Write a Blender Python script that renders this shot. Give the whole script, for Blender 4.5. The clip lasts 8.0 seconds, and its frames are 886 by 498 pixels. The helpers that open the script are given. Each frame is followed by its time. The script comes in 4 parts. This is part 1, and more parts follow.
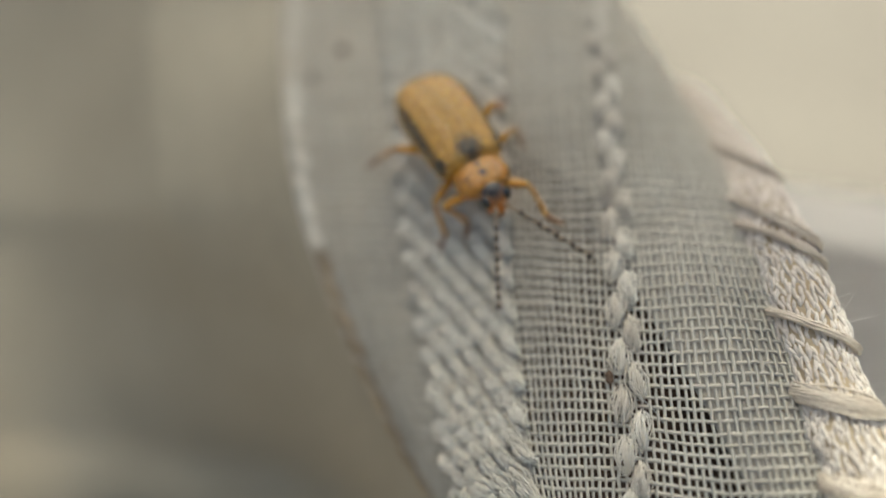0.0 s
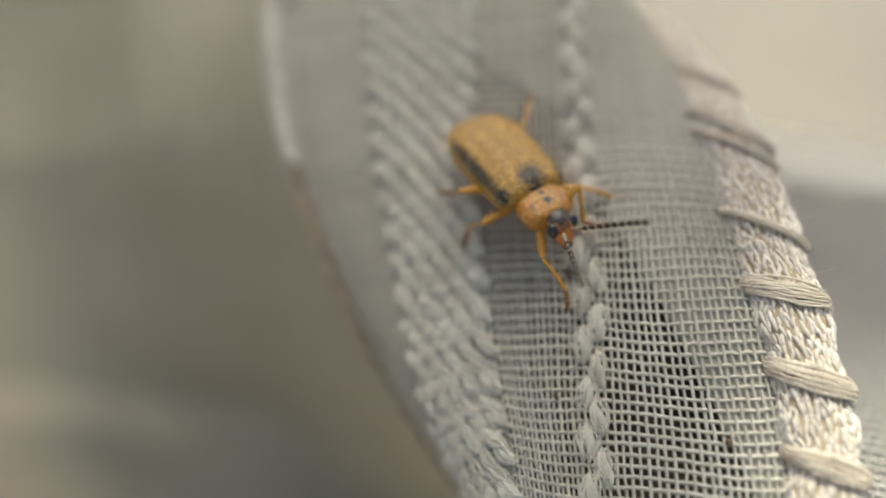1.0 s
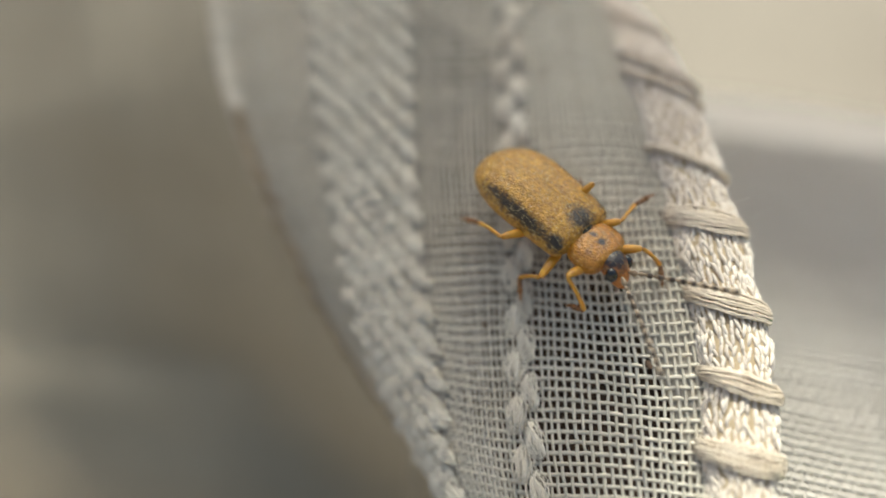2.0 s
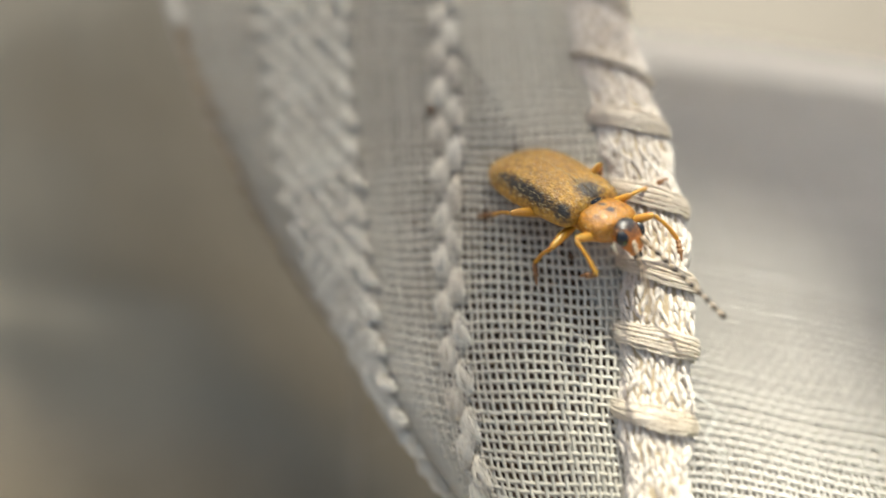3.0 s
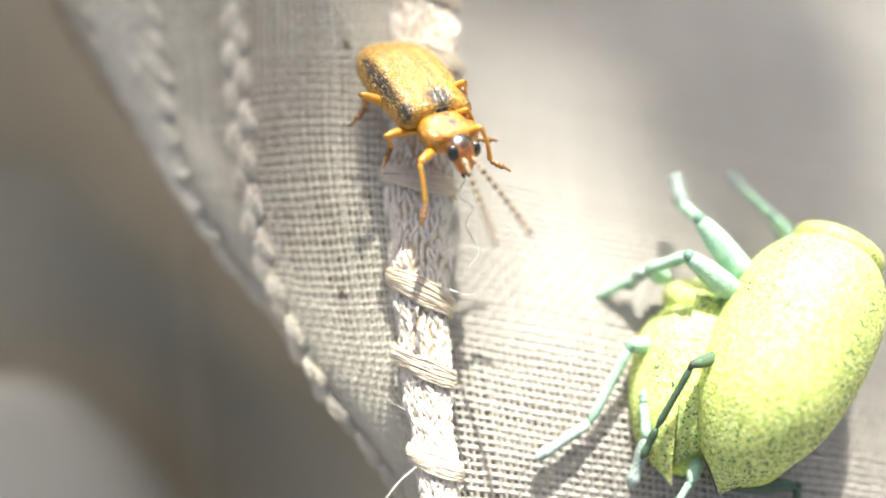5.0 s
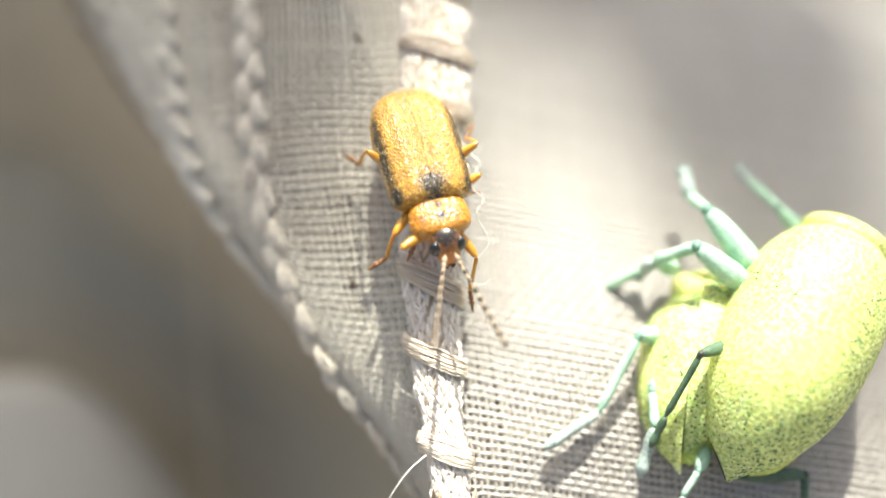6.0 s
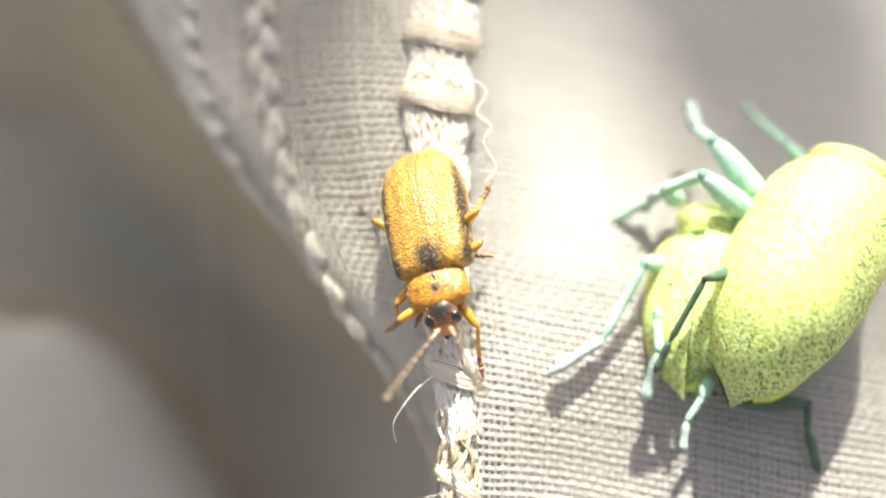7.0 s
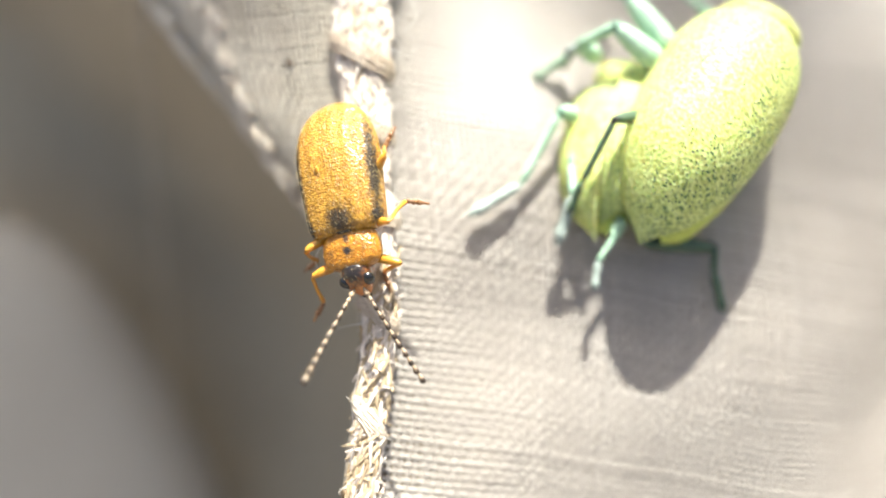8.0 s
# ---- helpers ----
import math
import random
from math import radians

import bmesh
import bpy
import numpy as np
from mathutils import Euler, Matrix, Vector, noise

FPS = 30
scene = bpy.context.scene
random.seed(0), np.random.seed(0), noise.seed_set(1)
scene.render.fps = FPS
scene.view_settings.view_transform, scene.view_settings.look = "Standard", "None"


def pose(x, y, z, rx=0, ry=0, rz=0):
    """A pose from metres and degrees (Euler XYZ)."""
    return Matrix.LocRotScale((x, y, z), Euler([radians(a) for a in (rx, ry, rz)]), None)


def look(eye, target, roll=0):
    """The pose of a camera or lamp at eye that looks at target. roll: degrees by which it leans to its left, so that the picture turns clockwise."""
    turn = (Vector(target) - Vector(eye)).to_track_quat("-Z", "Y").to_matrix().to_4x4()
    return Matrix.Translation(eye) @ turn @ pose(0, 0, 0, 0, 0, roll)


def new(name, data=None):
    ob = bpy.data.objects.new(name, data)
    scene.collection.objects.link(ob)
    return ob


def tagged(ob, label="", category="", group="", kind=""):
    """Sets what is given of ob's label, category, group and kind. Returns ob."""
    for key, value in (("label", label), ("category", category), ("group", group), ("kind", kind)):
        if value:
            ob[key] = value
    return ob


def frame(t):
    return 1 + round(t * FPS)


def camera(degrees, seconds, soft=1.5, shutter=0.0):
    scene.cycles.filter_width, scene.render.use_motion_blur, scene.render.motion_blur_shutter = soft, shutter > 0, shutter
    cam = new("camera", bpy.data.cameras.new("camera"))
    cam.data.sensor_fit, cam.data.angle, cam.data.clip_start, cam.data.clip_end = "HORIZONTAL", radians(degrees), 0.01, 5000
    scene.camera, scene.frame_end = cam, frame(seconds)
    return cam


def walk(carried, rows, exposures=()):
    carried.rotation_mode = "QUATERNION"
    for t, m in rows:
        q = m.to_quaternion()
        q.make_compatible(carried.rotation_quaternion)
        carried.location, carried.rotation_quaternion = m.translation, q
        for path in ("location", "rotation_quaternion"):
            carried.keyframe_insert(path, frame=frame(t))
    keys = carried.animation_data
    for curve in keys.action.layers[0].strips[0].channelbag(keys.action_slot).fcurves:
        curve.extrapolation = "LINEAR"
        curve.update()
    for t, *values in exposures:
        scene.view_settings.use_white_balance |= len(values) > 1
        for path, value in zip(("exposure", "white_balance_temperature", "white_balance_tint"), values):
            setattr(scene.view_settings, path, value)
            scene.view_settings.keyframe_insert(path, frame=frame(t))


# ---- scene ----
cam = camera(51.3, 8.0, soft=1.7, shutter=0.4)
cam.data.dof.use_dof = True
cam.data.dof.focus_distance = 0.0320
cam.data.dof.aperture_fstop = 13.0
METRES, EYE, TILT, LEAN, TURN = 0.030, 0.12, -40.0, 0.0, 0.0
ROWS = [
    (0.0, 0.0, 0.0, 0.0, 0.0, 0.0, -0.0),
    (0.5, -0.0057, -0.0284, -0.0682, -0.16, 0.5, -0.33),
    (1.0, 0.0289, -0.0449, -0.1239, -0.63, 0.02, -0.38),
    (2.5, 0.1097, -0.0957, -0.2451, -2.42, -0.47, -0.29),
    (3.0, 0.1496, -0.1144, -0.3058, -3.07, -1.3, -0.27),
    (3.5, 0.2224, -0.1378, -0.377, -4.7, -2.11, 0.1),
    (4.0, 0.2842, -0.1639, -0.4453, -5.51, -2.87, 0.26),
    (4.5, 0.3411, -0.1901, -0.5026, -6.24, -3.61, 0.51),
    (5.0, 0.3467, -0.2212, -0.5324, -6.53, -3.45, 0.62),
    (6.5, 0.3319, -0.2314, -0.5707, -6.06, -3.12, 0.46),
    (7.0, 0.3385, -0.2482, -0.6289, -5.64, -3.56, 0.21),
    (7.5, 0.3839, -0.2852, -0.7199, -6.08, -3.89, -0.0),
    (8.0, 0.3933, -0.3116, -0.7844, -7.37, -5.25, -0.04),
]
walk(cam, [(t, pose(0, 0, EYE, TILT, LEAN, TURN) @ pose(METRES * x, METRES * y, METRES * z, 90 + pitch, roll, yaw)) for t, x, y, z, yaw, pitch, roll in ROWS],
     exposures=[(0.0, 1.00, 6400, -4), (2.5, 1.08, 6450, -2), (4.5, 1.42, 6350, 1), (7.0, 1.50, 6350, 1), (8.0, 1.43, 6400, 4)])

# ---------------------------------------------------------------- daylight
SUN_WAY = Vector((0.03, -0.33, 1.0)).normalized()  # towards the sun, along the first eye's axes
scene.view_settings.use_white_balance = True
sun_dir = (pose(0, 0, 0, TILT) @ SUN_WAY).normalized()
sky = bpy.data.worlds.new("sky")
sky.use_nodes = True
scene.world = sky
air = sky.node_tree.nodes.new("ShaderNodeTexSky")
air.sky_type, air.sun_disc = "NISHITA", False
air.air_density, air.dust_density, air.ozone_density = 0.8, 6.0, 0.3
air.sun_elevation = math.asin(sun_dir.z)
air.sun_rotation = math.atan2(sun_dir.x, sun_dir.y)
sky.node_tree.nodes["Background"].inputs["Strength"].default_value = 0.085
sky.node_tree.links.new(air.outputs[0], sky.node_tree.nodes["Background"].inputs["Color"])
sun = new("sun", bpy.data.lights.new("sun", "SUN"))
sun.data.energy, sun.data.angle, sun.data.color = 5.0, radians(0.6), (1.0, 0.95, 0.88)
sun.matrix_world = look(sun_dir, (0, 0, 0))

# ---------------------------------------------------------------- forms of the cloth (millimetres, first eye's axes)
U = 0.001
BASE = pose(0, 0, EYE, TILT, LEAN, TURN)


def W(p):
    """World place of a point given in millimetres along the first eye's axes (right, ahead, up)."""
    return BASE @ (Vector(p) * U)


BASE3 = np.array(BASE.to_3x3())
BASET = np.array(BASE.translation)


def world(p):
    return np.asarray(p) @ BASE3.T * U + BASET


def glide(knots, values, q):
    """Smooth curve through values (along axis 0) at the knots."""
    k, v = np.asarray(knots, float), np.asarray(values, float)
    m = np.gradient(v, k, axis=0)
    i = np.clip(np.searchsorted(k, q) - 1, 0, len(k) - 2)
    h = k[i + 1] - k[i]
    s = (q - k[i]) / h
    e = (slice(None),) + (None,) * (v.ndim - 1)
    s, h = s[e], h[e]
    return ((1 + 2 * s) * (1 - s) ** 2 * v[i] + s * (1 - s) ** 2 * h * m[i]
            + s * s * (3 - 2 * s) * v[i + 1] + s * s * (s - 1) * h * m[i + 1])


def glide_rows(k, V, q):
    """The same, with a row of values of its own for each q."""
    k = np.asarray(k, float)
    m = np.gradient(V, k, axis=1)
    i = np.clip(np.searchsorted(k, q) - 1, 0, len(k) - 2)
    n = np.arange(len(q))
    h = k[i + 1] - k[i]
    s = np.clip((q - k[i]) / h, 0, 1)
    return ((1 + 2 * s) * (1 - s) ** 2 * V[n, i] + s * (1 - s) ** 2 * h * m[n, i]
            + s * s * (3 - 2 * s) * V[n, i + 1] + s * s * (s - 1) * h * m[n, i + 1])


# heights at which the rails of the ridge are given, from below
HEIGHTS = [-44, -36, -28, -22, -16, -10, -4, 2, 8, 14]
# rails across the cloth: its place across the weave, then x and depth at each height
RAILS = [
    (-22.0, [17, 15.5, 13.5, 9, 3.6, -0.7, -3.94, -6.26, -7.5, -8.46], [42, 42.5, 42, 41, 39.5, 38.4, 38.61, 39.96, 43.23, 49.4]),
    (-17.2, [16.5, 15.2, 13.6, 9.2, 4.3, 1.0, -0.59, -1.64, -2.38, -3.04], [37, 37.5, 37, 36, 34.4, 34.4, 36.05, 38.04, 41.32, 46.55]),
    (-12.2, [16, 15, 13.4, 9, 4.9, 3.5, 2.76, 2.5, 2.56, 2.66], [32.5, 33, 32.5, 31.6, 31, 32.4, 34.48, 36.79, 39.52, 44.17]),
    (-7.6, [15.4, 14.6, 13.1, 9.15, 7.1, 6.65, 6.6, 6.55, 6.55, 6.55], [28.5, 29, 28.6, 28.3, 29.4, 31.1, 32.9, 35.34, 38.19, 43.7]),
    (-3.6, [14.3, 13.9, 13.3, 11.6, 10.7, 10.5, 10.15, 9.8, 9.6, 9.0], [23.5, 25, 26.2, 26.9, 27.9, 29.8, 32.11, 35.3, 40.4, 49.5]),
    (0.0, [12.2, 12.9, 13.8, 13.4, 13.4, 13.9, 13.25, 12.25, 11.4, 9.6], [19.2, 21.8, 23.9, 25.6, 27.2, 29.3, 32.0, 36.0, 46.0, 60.0]),
]
RAIL_U = np.array([r[0] for r in RAILS])
RAIL_X = np.array([r[1] for r in RAILS], float).T
RAIL_Y = np.array([r[2] for r in RAILS], float).T


def ridge(u, z):
    """The cloth of the ridge: u across it in mm (0 at the corded seam, minus to the left), z the height."""
    u, z = np.broadcast_arrays(np.asarray(u, float), np.asarray(z, float))
    s = u.shape
    u, z = u.ravel(), z.ravel()
    x = glide_rows(RAIL_U, glide(HEIGHTS, RAIL_X, z), u)
    y = glide_rows(RAIL_U, glide(HEIGHTS, RAIL_Y, z), u)
    return np.stack([x, y, z], -1).reshape(*s, 3)


SIDE_Z = [-44, -36, -30, -25, -20, -14, -8, -3, 2, 8]
SIDE_Y = [24.0, 24.5, 25.1, 25.9, 28.4, 32.6, 37.0, 43.5, 54.0, 66.0]


def side(u, z):
    """The flat cloth beyond the seam: u to the right of the seam in mm."""
    u, z = np.broadcast_arrays(np.asarray(u, float), np.asarray(z, float))
    s = u.shape
    u, z = u.ravel(), z.ravel()
    x0 = glide(HEIGHTS, RAIL_X[:, -1], np.minimum(z, 2))
    ys = glide(HEIGHTS, RAIL_Y[:, -1], np.minimum(z, 2)) + 0.9
    yf = glide(SIDE_Z, SIDE_Y, z)
    ys = ys + (yf - ys) * np.clip((z + 3) / 4, 0, 1)
    k = 1 - np.exp(-np.maximum(u, 0) / 2.2)
    y = ys + (yf - ys) * k
    y = y + 0.35 * np.sin(u * 0.35 + z * 0.22) * k + 0.25 * np.sin(z * 0.55 - u * 0.2) * k
    y = y + 0.028 * np.maximum(u - 14.0, 0) ** 2 / (1 + 0.04 * np.maximum(u - 14.0, 0)) * np.clip((-16 - z) / 8, 0, 1)
    y = y + 0.6 * np.log1p(np.exp((u - 20.5) / 1.2)) * np.clip((-19 - z) / 7, 0, 1)  # turns away in a fold
    return np.stack([x0 + u, y, z + 0 * u], -1).reshape(*s, 3)


def normals(f, u, z):
    e = 0.05
    a = f(u + e, z) - f(u - e, z)
    b = f(u, z + e) - f(u, z - e)
    n = np.cross(a, b)
    n /= np.linalg.norm(n, axis=-1, keepdims=True)
    a /= np.linalg.norm(a, axis=-1, keepdims=True)
    b /= np.linalg.norm(b, axis=-1, keepdims=True)
    return n, a, b


# ---------------------------------------------------------------- materials
def material(name, colour, rough=0.6, dark=None, grain=(), bump=0.0, bump_mm=0.1, metal=0.0, sheen=0.0, spec=0.5, coat=0.0, soft=0.0, islands=0.0, through_light=0.0):
    """A surface whose colour wanders between two tones at the given grain sizes (mm), with a fine relief."""
    mat = bpy.data.materials.new(name)
    mat.use_nodes = True
    nt = mat.node_tree
    n, l = nt.nodes, nt.links
    b = n["Principled BSDF"]
    b.inputs["Roughness"].default_value = rough
    b.inputs["Metallic"].default_value = metal
    b.inputs["Specular IOR Level"].default_value = spec
    b.inputs["Sheen Weight"].default_value = sheen
    b.inputs["Coat Weight"].default_value = coat
    b.inputs["Coat Roughness"].default_value = 0.2
    if soft:
        b.inputs["Subsurface Weight"].default_value = soft
        b.inputs["Subsurface Radius"].default_value = (1.0, 0.6, 0.25)
        b.inputs["Subsurface Scale"].default_value = 0.4 * U
    co = n.new("ShaderNodeTexCoord")
    dark = dark or tuple(c * 0.72 for c in colour)
    last = None
    for k, mm in enumerate(grain or (0.4, 3.0)):
        no = n.new("ShaderNodeTexNoise")
        no.inputs["Scale"].default_value = 1 / (mm * U)
        no.inputs["Detail"].default_value = 4
        l.new(co.outputs["Object"], no.inputs["Vector"])
        if last is None:
            last = no.outputs["Fac"]
        else:
            a = n.new("ShaderNodeMath")
            a.operation = "ADD"
            l.new(last, a.inputs[0])
            l.new(no.outputs["Fac"], a.inputs[1])
            h = n.new("ShaderNodeMath")
            h.operation = "MULTIPLY"
            l.new(a.outputs[0], h.inputs[0])
            h.inputs[1].default_value = 0.5
            last = h.outputs[0]
    if islands:
        g = n.new("ShaderNodeNewGeometry")
        o = n.new("ShaderNodeObjectInfo")
        a = n.new("ShaderNodeMath")
        a.operation = "ADD"
        l.new(g.outputs["Random Per Island"], a.inputs[0])
        l.new(o.outputs["Random"], a.inputs[1])
        a2 = n.new("ShaderNodeMath")
        a2.operation = "MULTIPLY_ADD"
        l.new(a.outputs[0], a2.inputs[0])
        a2.inputs[1].default_value = islands * 0.5
        l.new(last, a2.inputs[2])
        a3 = n.new("ShaderNodeMath")
        a3.operation = "SUBTRACT"
        l.new(a2.outputs[0], a3.inputs[0])
        a3.inputs[1].default_value = islands * 0.5
        last = a3.outputs[0]
    r = n.new("ShaderNodeValToRGB")
    r.color_ramp.elements[0].position, r.color_ramp.elements[1].position = 0.32, 0.68
    r.color_ramp.elements[0].color = (*dark, 1)
    r.color_ramp.elements[1].color = (*colour, 1)
    l.new(last, r.inputs[0])
    l.new(r.outputs[0], b.inputs["Base Color"])
    if bump:
        no = n.new("ShaderNodeTexNoise")
        no.inputs["Scale"].default_value = 1 / (bump_mm * U)
        no.inputs["Detail"].default_value = 3
        l.new(co.outputs["Object"], no.inputs["Vector"])
        bu = n.new("ShaderNodeBump")
        bu.inputs["Strength"].default_value = bump
        bu.inputs["Distance"].default_value = bump_mm * U * 0.5
        l.new(no.outputs["Fac"], bu.inputs["Height"])
        l.new(bu.outputs[0], b.inputs["Normal"])
    if through_light:
        tr = n.new("ShaderNodeBsdfTranslucent")
        l.new(r.outputs[0], tr.inputs["Color"])
        mix = n.new("ShaderNodeMixShader")
        mix.inputs[0].default_value = through_light
        l.new(b.outputs[0], mix.inputs[1])
        l.new(tr.outputs[0], mix.inputs[2])
        l.new(mix.outputs[0], n["Material Output"].inputs["Surface"])
    return mat


M_MESH = material("mesh_thread", (0.81, 0.75, 0.635), 0.26, (0.64, 0.58, 0.475), (0.3, 2.5), 0.25, 0.05, spec=0.8, islands=0.5, through_light=0.3)
M_SIDE = material("side_thread", (0.55, 0.50, 0.445), 0.36, (0.46, 0.415, 0.367), (0.3, 2.5), 0.25, 0.05, spec=0.8, islands=0.5, through_light=0.2)
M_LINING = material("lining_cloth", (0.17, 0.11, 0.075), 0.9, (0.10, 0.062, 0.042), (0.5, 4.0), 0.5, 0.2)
M_PANEL = material("panel_lining", (0.34, 0.29, 0.235), 0.85, (0.25, 0.21, 0.165), (0.5, 4.0), 0.5, 0.2)
M_BACK = material("backing_cloth", (0.58, 0.53, 0.465), 0.75, (0.50, 0.45, 0.39), (0.4, 3.0), 0.4, 0.2)
M_GREY = material("grey_cloth", (0.48, 0.445, 0.38), 0.8, (0.42, 0.385, 0.325), (0.6, 6.0), 0.4, 0.3)
M_UNDER = material("under_cloth", (0.55, 0.49, 0.405), 0.8, (0.44, 0.39, 0.32), (0.4, 3.0), 0.5, 0.2)
M_CHAIN = material("chain_thread", (0.88, 0.81, 0.69), 0.42, (0.66, 0.58, 0.47), (0.15, 1.2), 0.35, 0.04, sheen=0.15, islands=0.7)
M_COTTON = material("cotton_thread", (0.90, 0.84, 0.72), 0.5, (0.72, 0.65, 0.54), (0.15, 1.2), 0.35, 0.04, sheen=0.2, islands=0.4)
M_TAPE = material("tape_ground", (0.66, 0.60, 0.50), 0.8, (0.54, 0.48, 0.39), (0.3, 2.0), 0.5, 0.1)
M_CORD = material("cord_yarn", (0.80, 0.71, 0.61), 0.55, (0.60, 0.51, 0.425), (0.12, 1.5), 0.35, 0.04, sheen=0.2, islands=0.5)
M_WRAP = material("wrap_thread", (0.72, 0.615, 0.49), 0.32, (0.48, 0.385, 0.285), (0.08, 1.0), 0.3, 0.03, spec=0.7, islands=0.5)
M_SEAM = material("brown_seam_thread", (0.50, 0.39, 0.25), 0.6, (0.34, 0.25, 0.15), (0.1, 0.8), 0.4, 0.05, islands=0.5)
M_DRAPE = material("drape_cloth", (0.47, 0.405, 0.295), 0.8, (0.36, 0.307, 0.222), (1.0, 9.0), 0.5, 0.3)
M_GROUND = material("pale_ground", (0.16, 0.137, 0.112), 0.9, (0.10, 0.082, 0.066), (6.0, 60.0), 0.6, 3.0)
M_FUZZ = material("loose_fibre", (0.80, 0.76, 0.68), 0.35, None, (0.2, 2.0), spec=0.7)
# leaf and bark of a shrub added out of view to cast shade
M_LEAF = material("added_shrub_leaf", (0.07, 0.12, 0.035), 0.45, (0.04, 0.075, 0.02), (2.0, 20.0), 0.3, 1.0, through_light=0.15)
M_BARK = material("added_shrub_bark", (0.16, 0.11, 0.075), 0.85, (0.09, 0.06, 0.04), (2.0, 15.0), 0.8, 1.5)
M_DIRT = material("brown_speck", (0.20, 0.125, 0.075), 0.8, (0.09, 0.055, 0.035), (0.1, 0.4), 0.6, 0.05)


# ---------------------------------------------------------------- building helpers
def fast_mesh(name, verts, quads, mat, smooth=True):
    """A mesh from arrays: verts n x 3 (world), quads m x 4."""
    me = bpy.data.meshes.new(name)
    verts, quads = np.asarray(verts, np.float32), np.asarray(quads, np.int32)
    me.vertices.add(len(verts))
    me.vertices.foreach_set("co", verts.ravel())
    me.loops.add(quads.size)
    me.loops.foreach_set("vertex_index", quads.ravel())
    me.polygons.add(len(quads))
    me.polygons.foreach_set("loop_start", np.arange(0, quads.size, 4, dtype=np.int32))
    me.polygons.foreach_set("loop_total", np.full(len(quads), 4, np.int32))
    me.polygons.foreach_set("use_smooth", np.full(len(quads), smooth))
    me.update(calc_edges=True)
    me.validate()
    me.materials.append(mat)
    return me


def put(name, me, parent=None, label="", m=None):
    ob = new(name, me)
    if parent is not None:
        ob.parent = parent
    if m is not None:
        ob.matrix_basis = m
    if label:
        tagged(ob, label)
    return ob


def tubes(centres, across, out, a, b, k=5, capped=True):
    """Tubes along rows of centres (threads x points x 3); a: half width along across, b: half thickness along out."""
    n, m, _ = centres.shape
    ang = np.arange(k) * 2 * np.pi / k + np.pi / 2
    a = np.broadcast_to(np.asarray(a, float), (n, m))[..., None, None]
    b = np.broadcast_to(np.asarray(b, float), (n, m))[..., None, None]
    ring = centres[:, :, None] + a * np.cos(ang)[None, None, :, None] * across[:, :, None] + b * np.sin(ang)[None, None, :, None] * out[:, :, None]
    v = ring.reshape(-1, 3)
    idx = np.arange(n * m * k).reshape(n, m, k)
    p, q = idx[:, :-1], idx[:, 1:]
    f = np.stack([p, np.roll(p, -1, 2), np.roll(q, -1, 2), q], -1).reshape(-1, 4)
    return v, f


def sheet(f, us, zs, thick=0.08, shift=0.0):
    """A closed sheet of cloth over a form, thick mm, pushed in by shift."""
    A, B = np.meshgrid(us, zs, indexing="ij")
    n, _, _ = normals(f, A, B)
    top = f(A, B) - n * (shift(B)[..., None] if callable(shift) else shift)
    low = top - n * thick
    nu, nz = A.shape
    v = np.concatenate([top.reshape(-1, 3), low.reshape(-1, 3)])
    i = np.arange(nu * nz).reshape(nu, nz)
    q = np.stack([i[:-1, :-1], i[1:, :-1], i[1:, 1:], i[:-1, 1:]], -1).reshape(-1, 4)
    q2 = q[:, ::-1] + nu * nz
    rim = np.concatenate([i[:, 0], i[-1, 1:], i[-2::-1, -1], i[0, -2::-1]])
    r0, r1 = rim[:-1], rim[1:]
    q3 = np.stack([r1, r0, r0 + nu * nz, r1 + nu * nz], -1)
    return v, np.concatenate([q, q2, q3])


def weave(f, u0, u1, z0, z1, pitch, rows, a=0.075, b=0.05, lift=0.05, seed=1, wander=0.04, power=1.0, skew=0.0):
    """Warp and weft of a plain weave over a form: threads pitch apart across, rows of them along."""
    rng = np.random.default_rng(seed)
    us = np.arange(u0, u1, pitch)
    zs = z0 + (z1 - z0) * np.linspace(0, 1, rows) ** power
    nu, nz = len(us), len(zs)
    ju = rng.normal(0, 0.018, nu)[:, None] + wander * np.sin(zs[None] * 0.8 + us[:, None] * 0.7)
    jz = rng.normal(0, 0.016, nz)[None] + wander * 2 * np.sin(us[:, None] * 0.9 + zs[None] * 0.5)
    A = us[:, None] + ju + rng.normal(0, 0.013, (nu, nz))
    B = np.maximum(zs[None] + jz + rng.normal(0, 0.013, (nu, nz)) - skew * us[:, None], -43.9)
    n, ac, al = normals(f, A, B)
    P = f(A, B)
    sign = ((np.arange(nu)[:, None] + np.arange(nz)[None]) % 2) * 2 - 1
    up = n * lift * sign[..., None]
    a = a if isinstance(a, tuple) else (a, a)
    aw = (np.interp(zs, *a[0]) if isinstance(a[0], tuple) else np.full(nz, a[0]))[None] * rng.uniform(0.85, 1.15, nu)[:, None]
    v1, f1 = tubes(P + up, np.cross(al, n), n, aw, b)
    aw = (np.interp(zs, *a[1]) if isinstance(a[1], tuple) else a[1]) * rng.uniform(0.85, 1.15, nz)
    aw = aw[:, None]
    tr = lambda q: np.swapaxes(q, 0, 1)
    v2, f2 = tubes(tr(P - up), tr(np.cross(ac, n)), tr(n), aw, b)
    return v1, f1, v2, f2


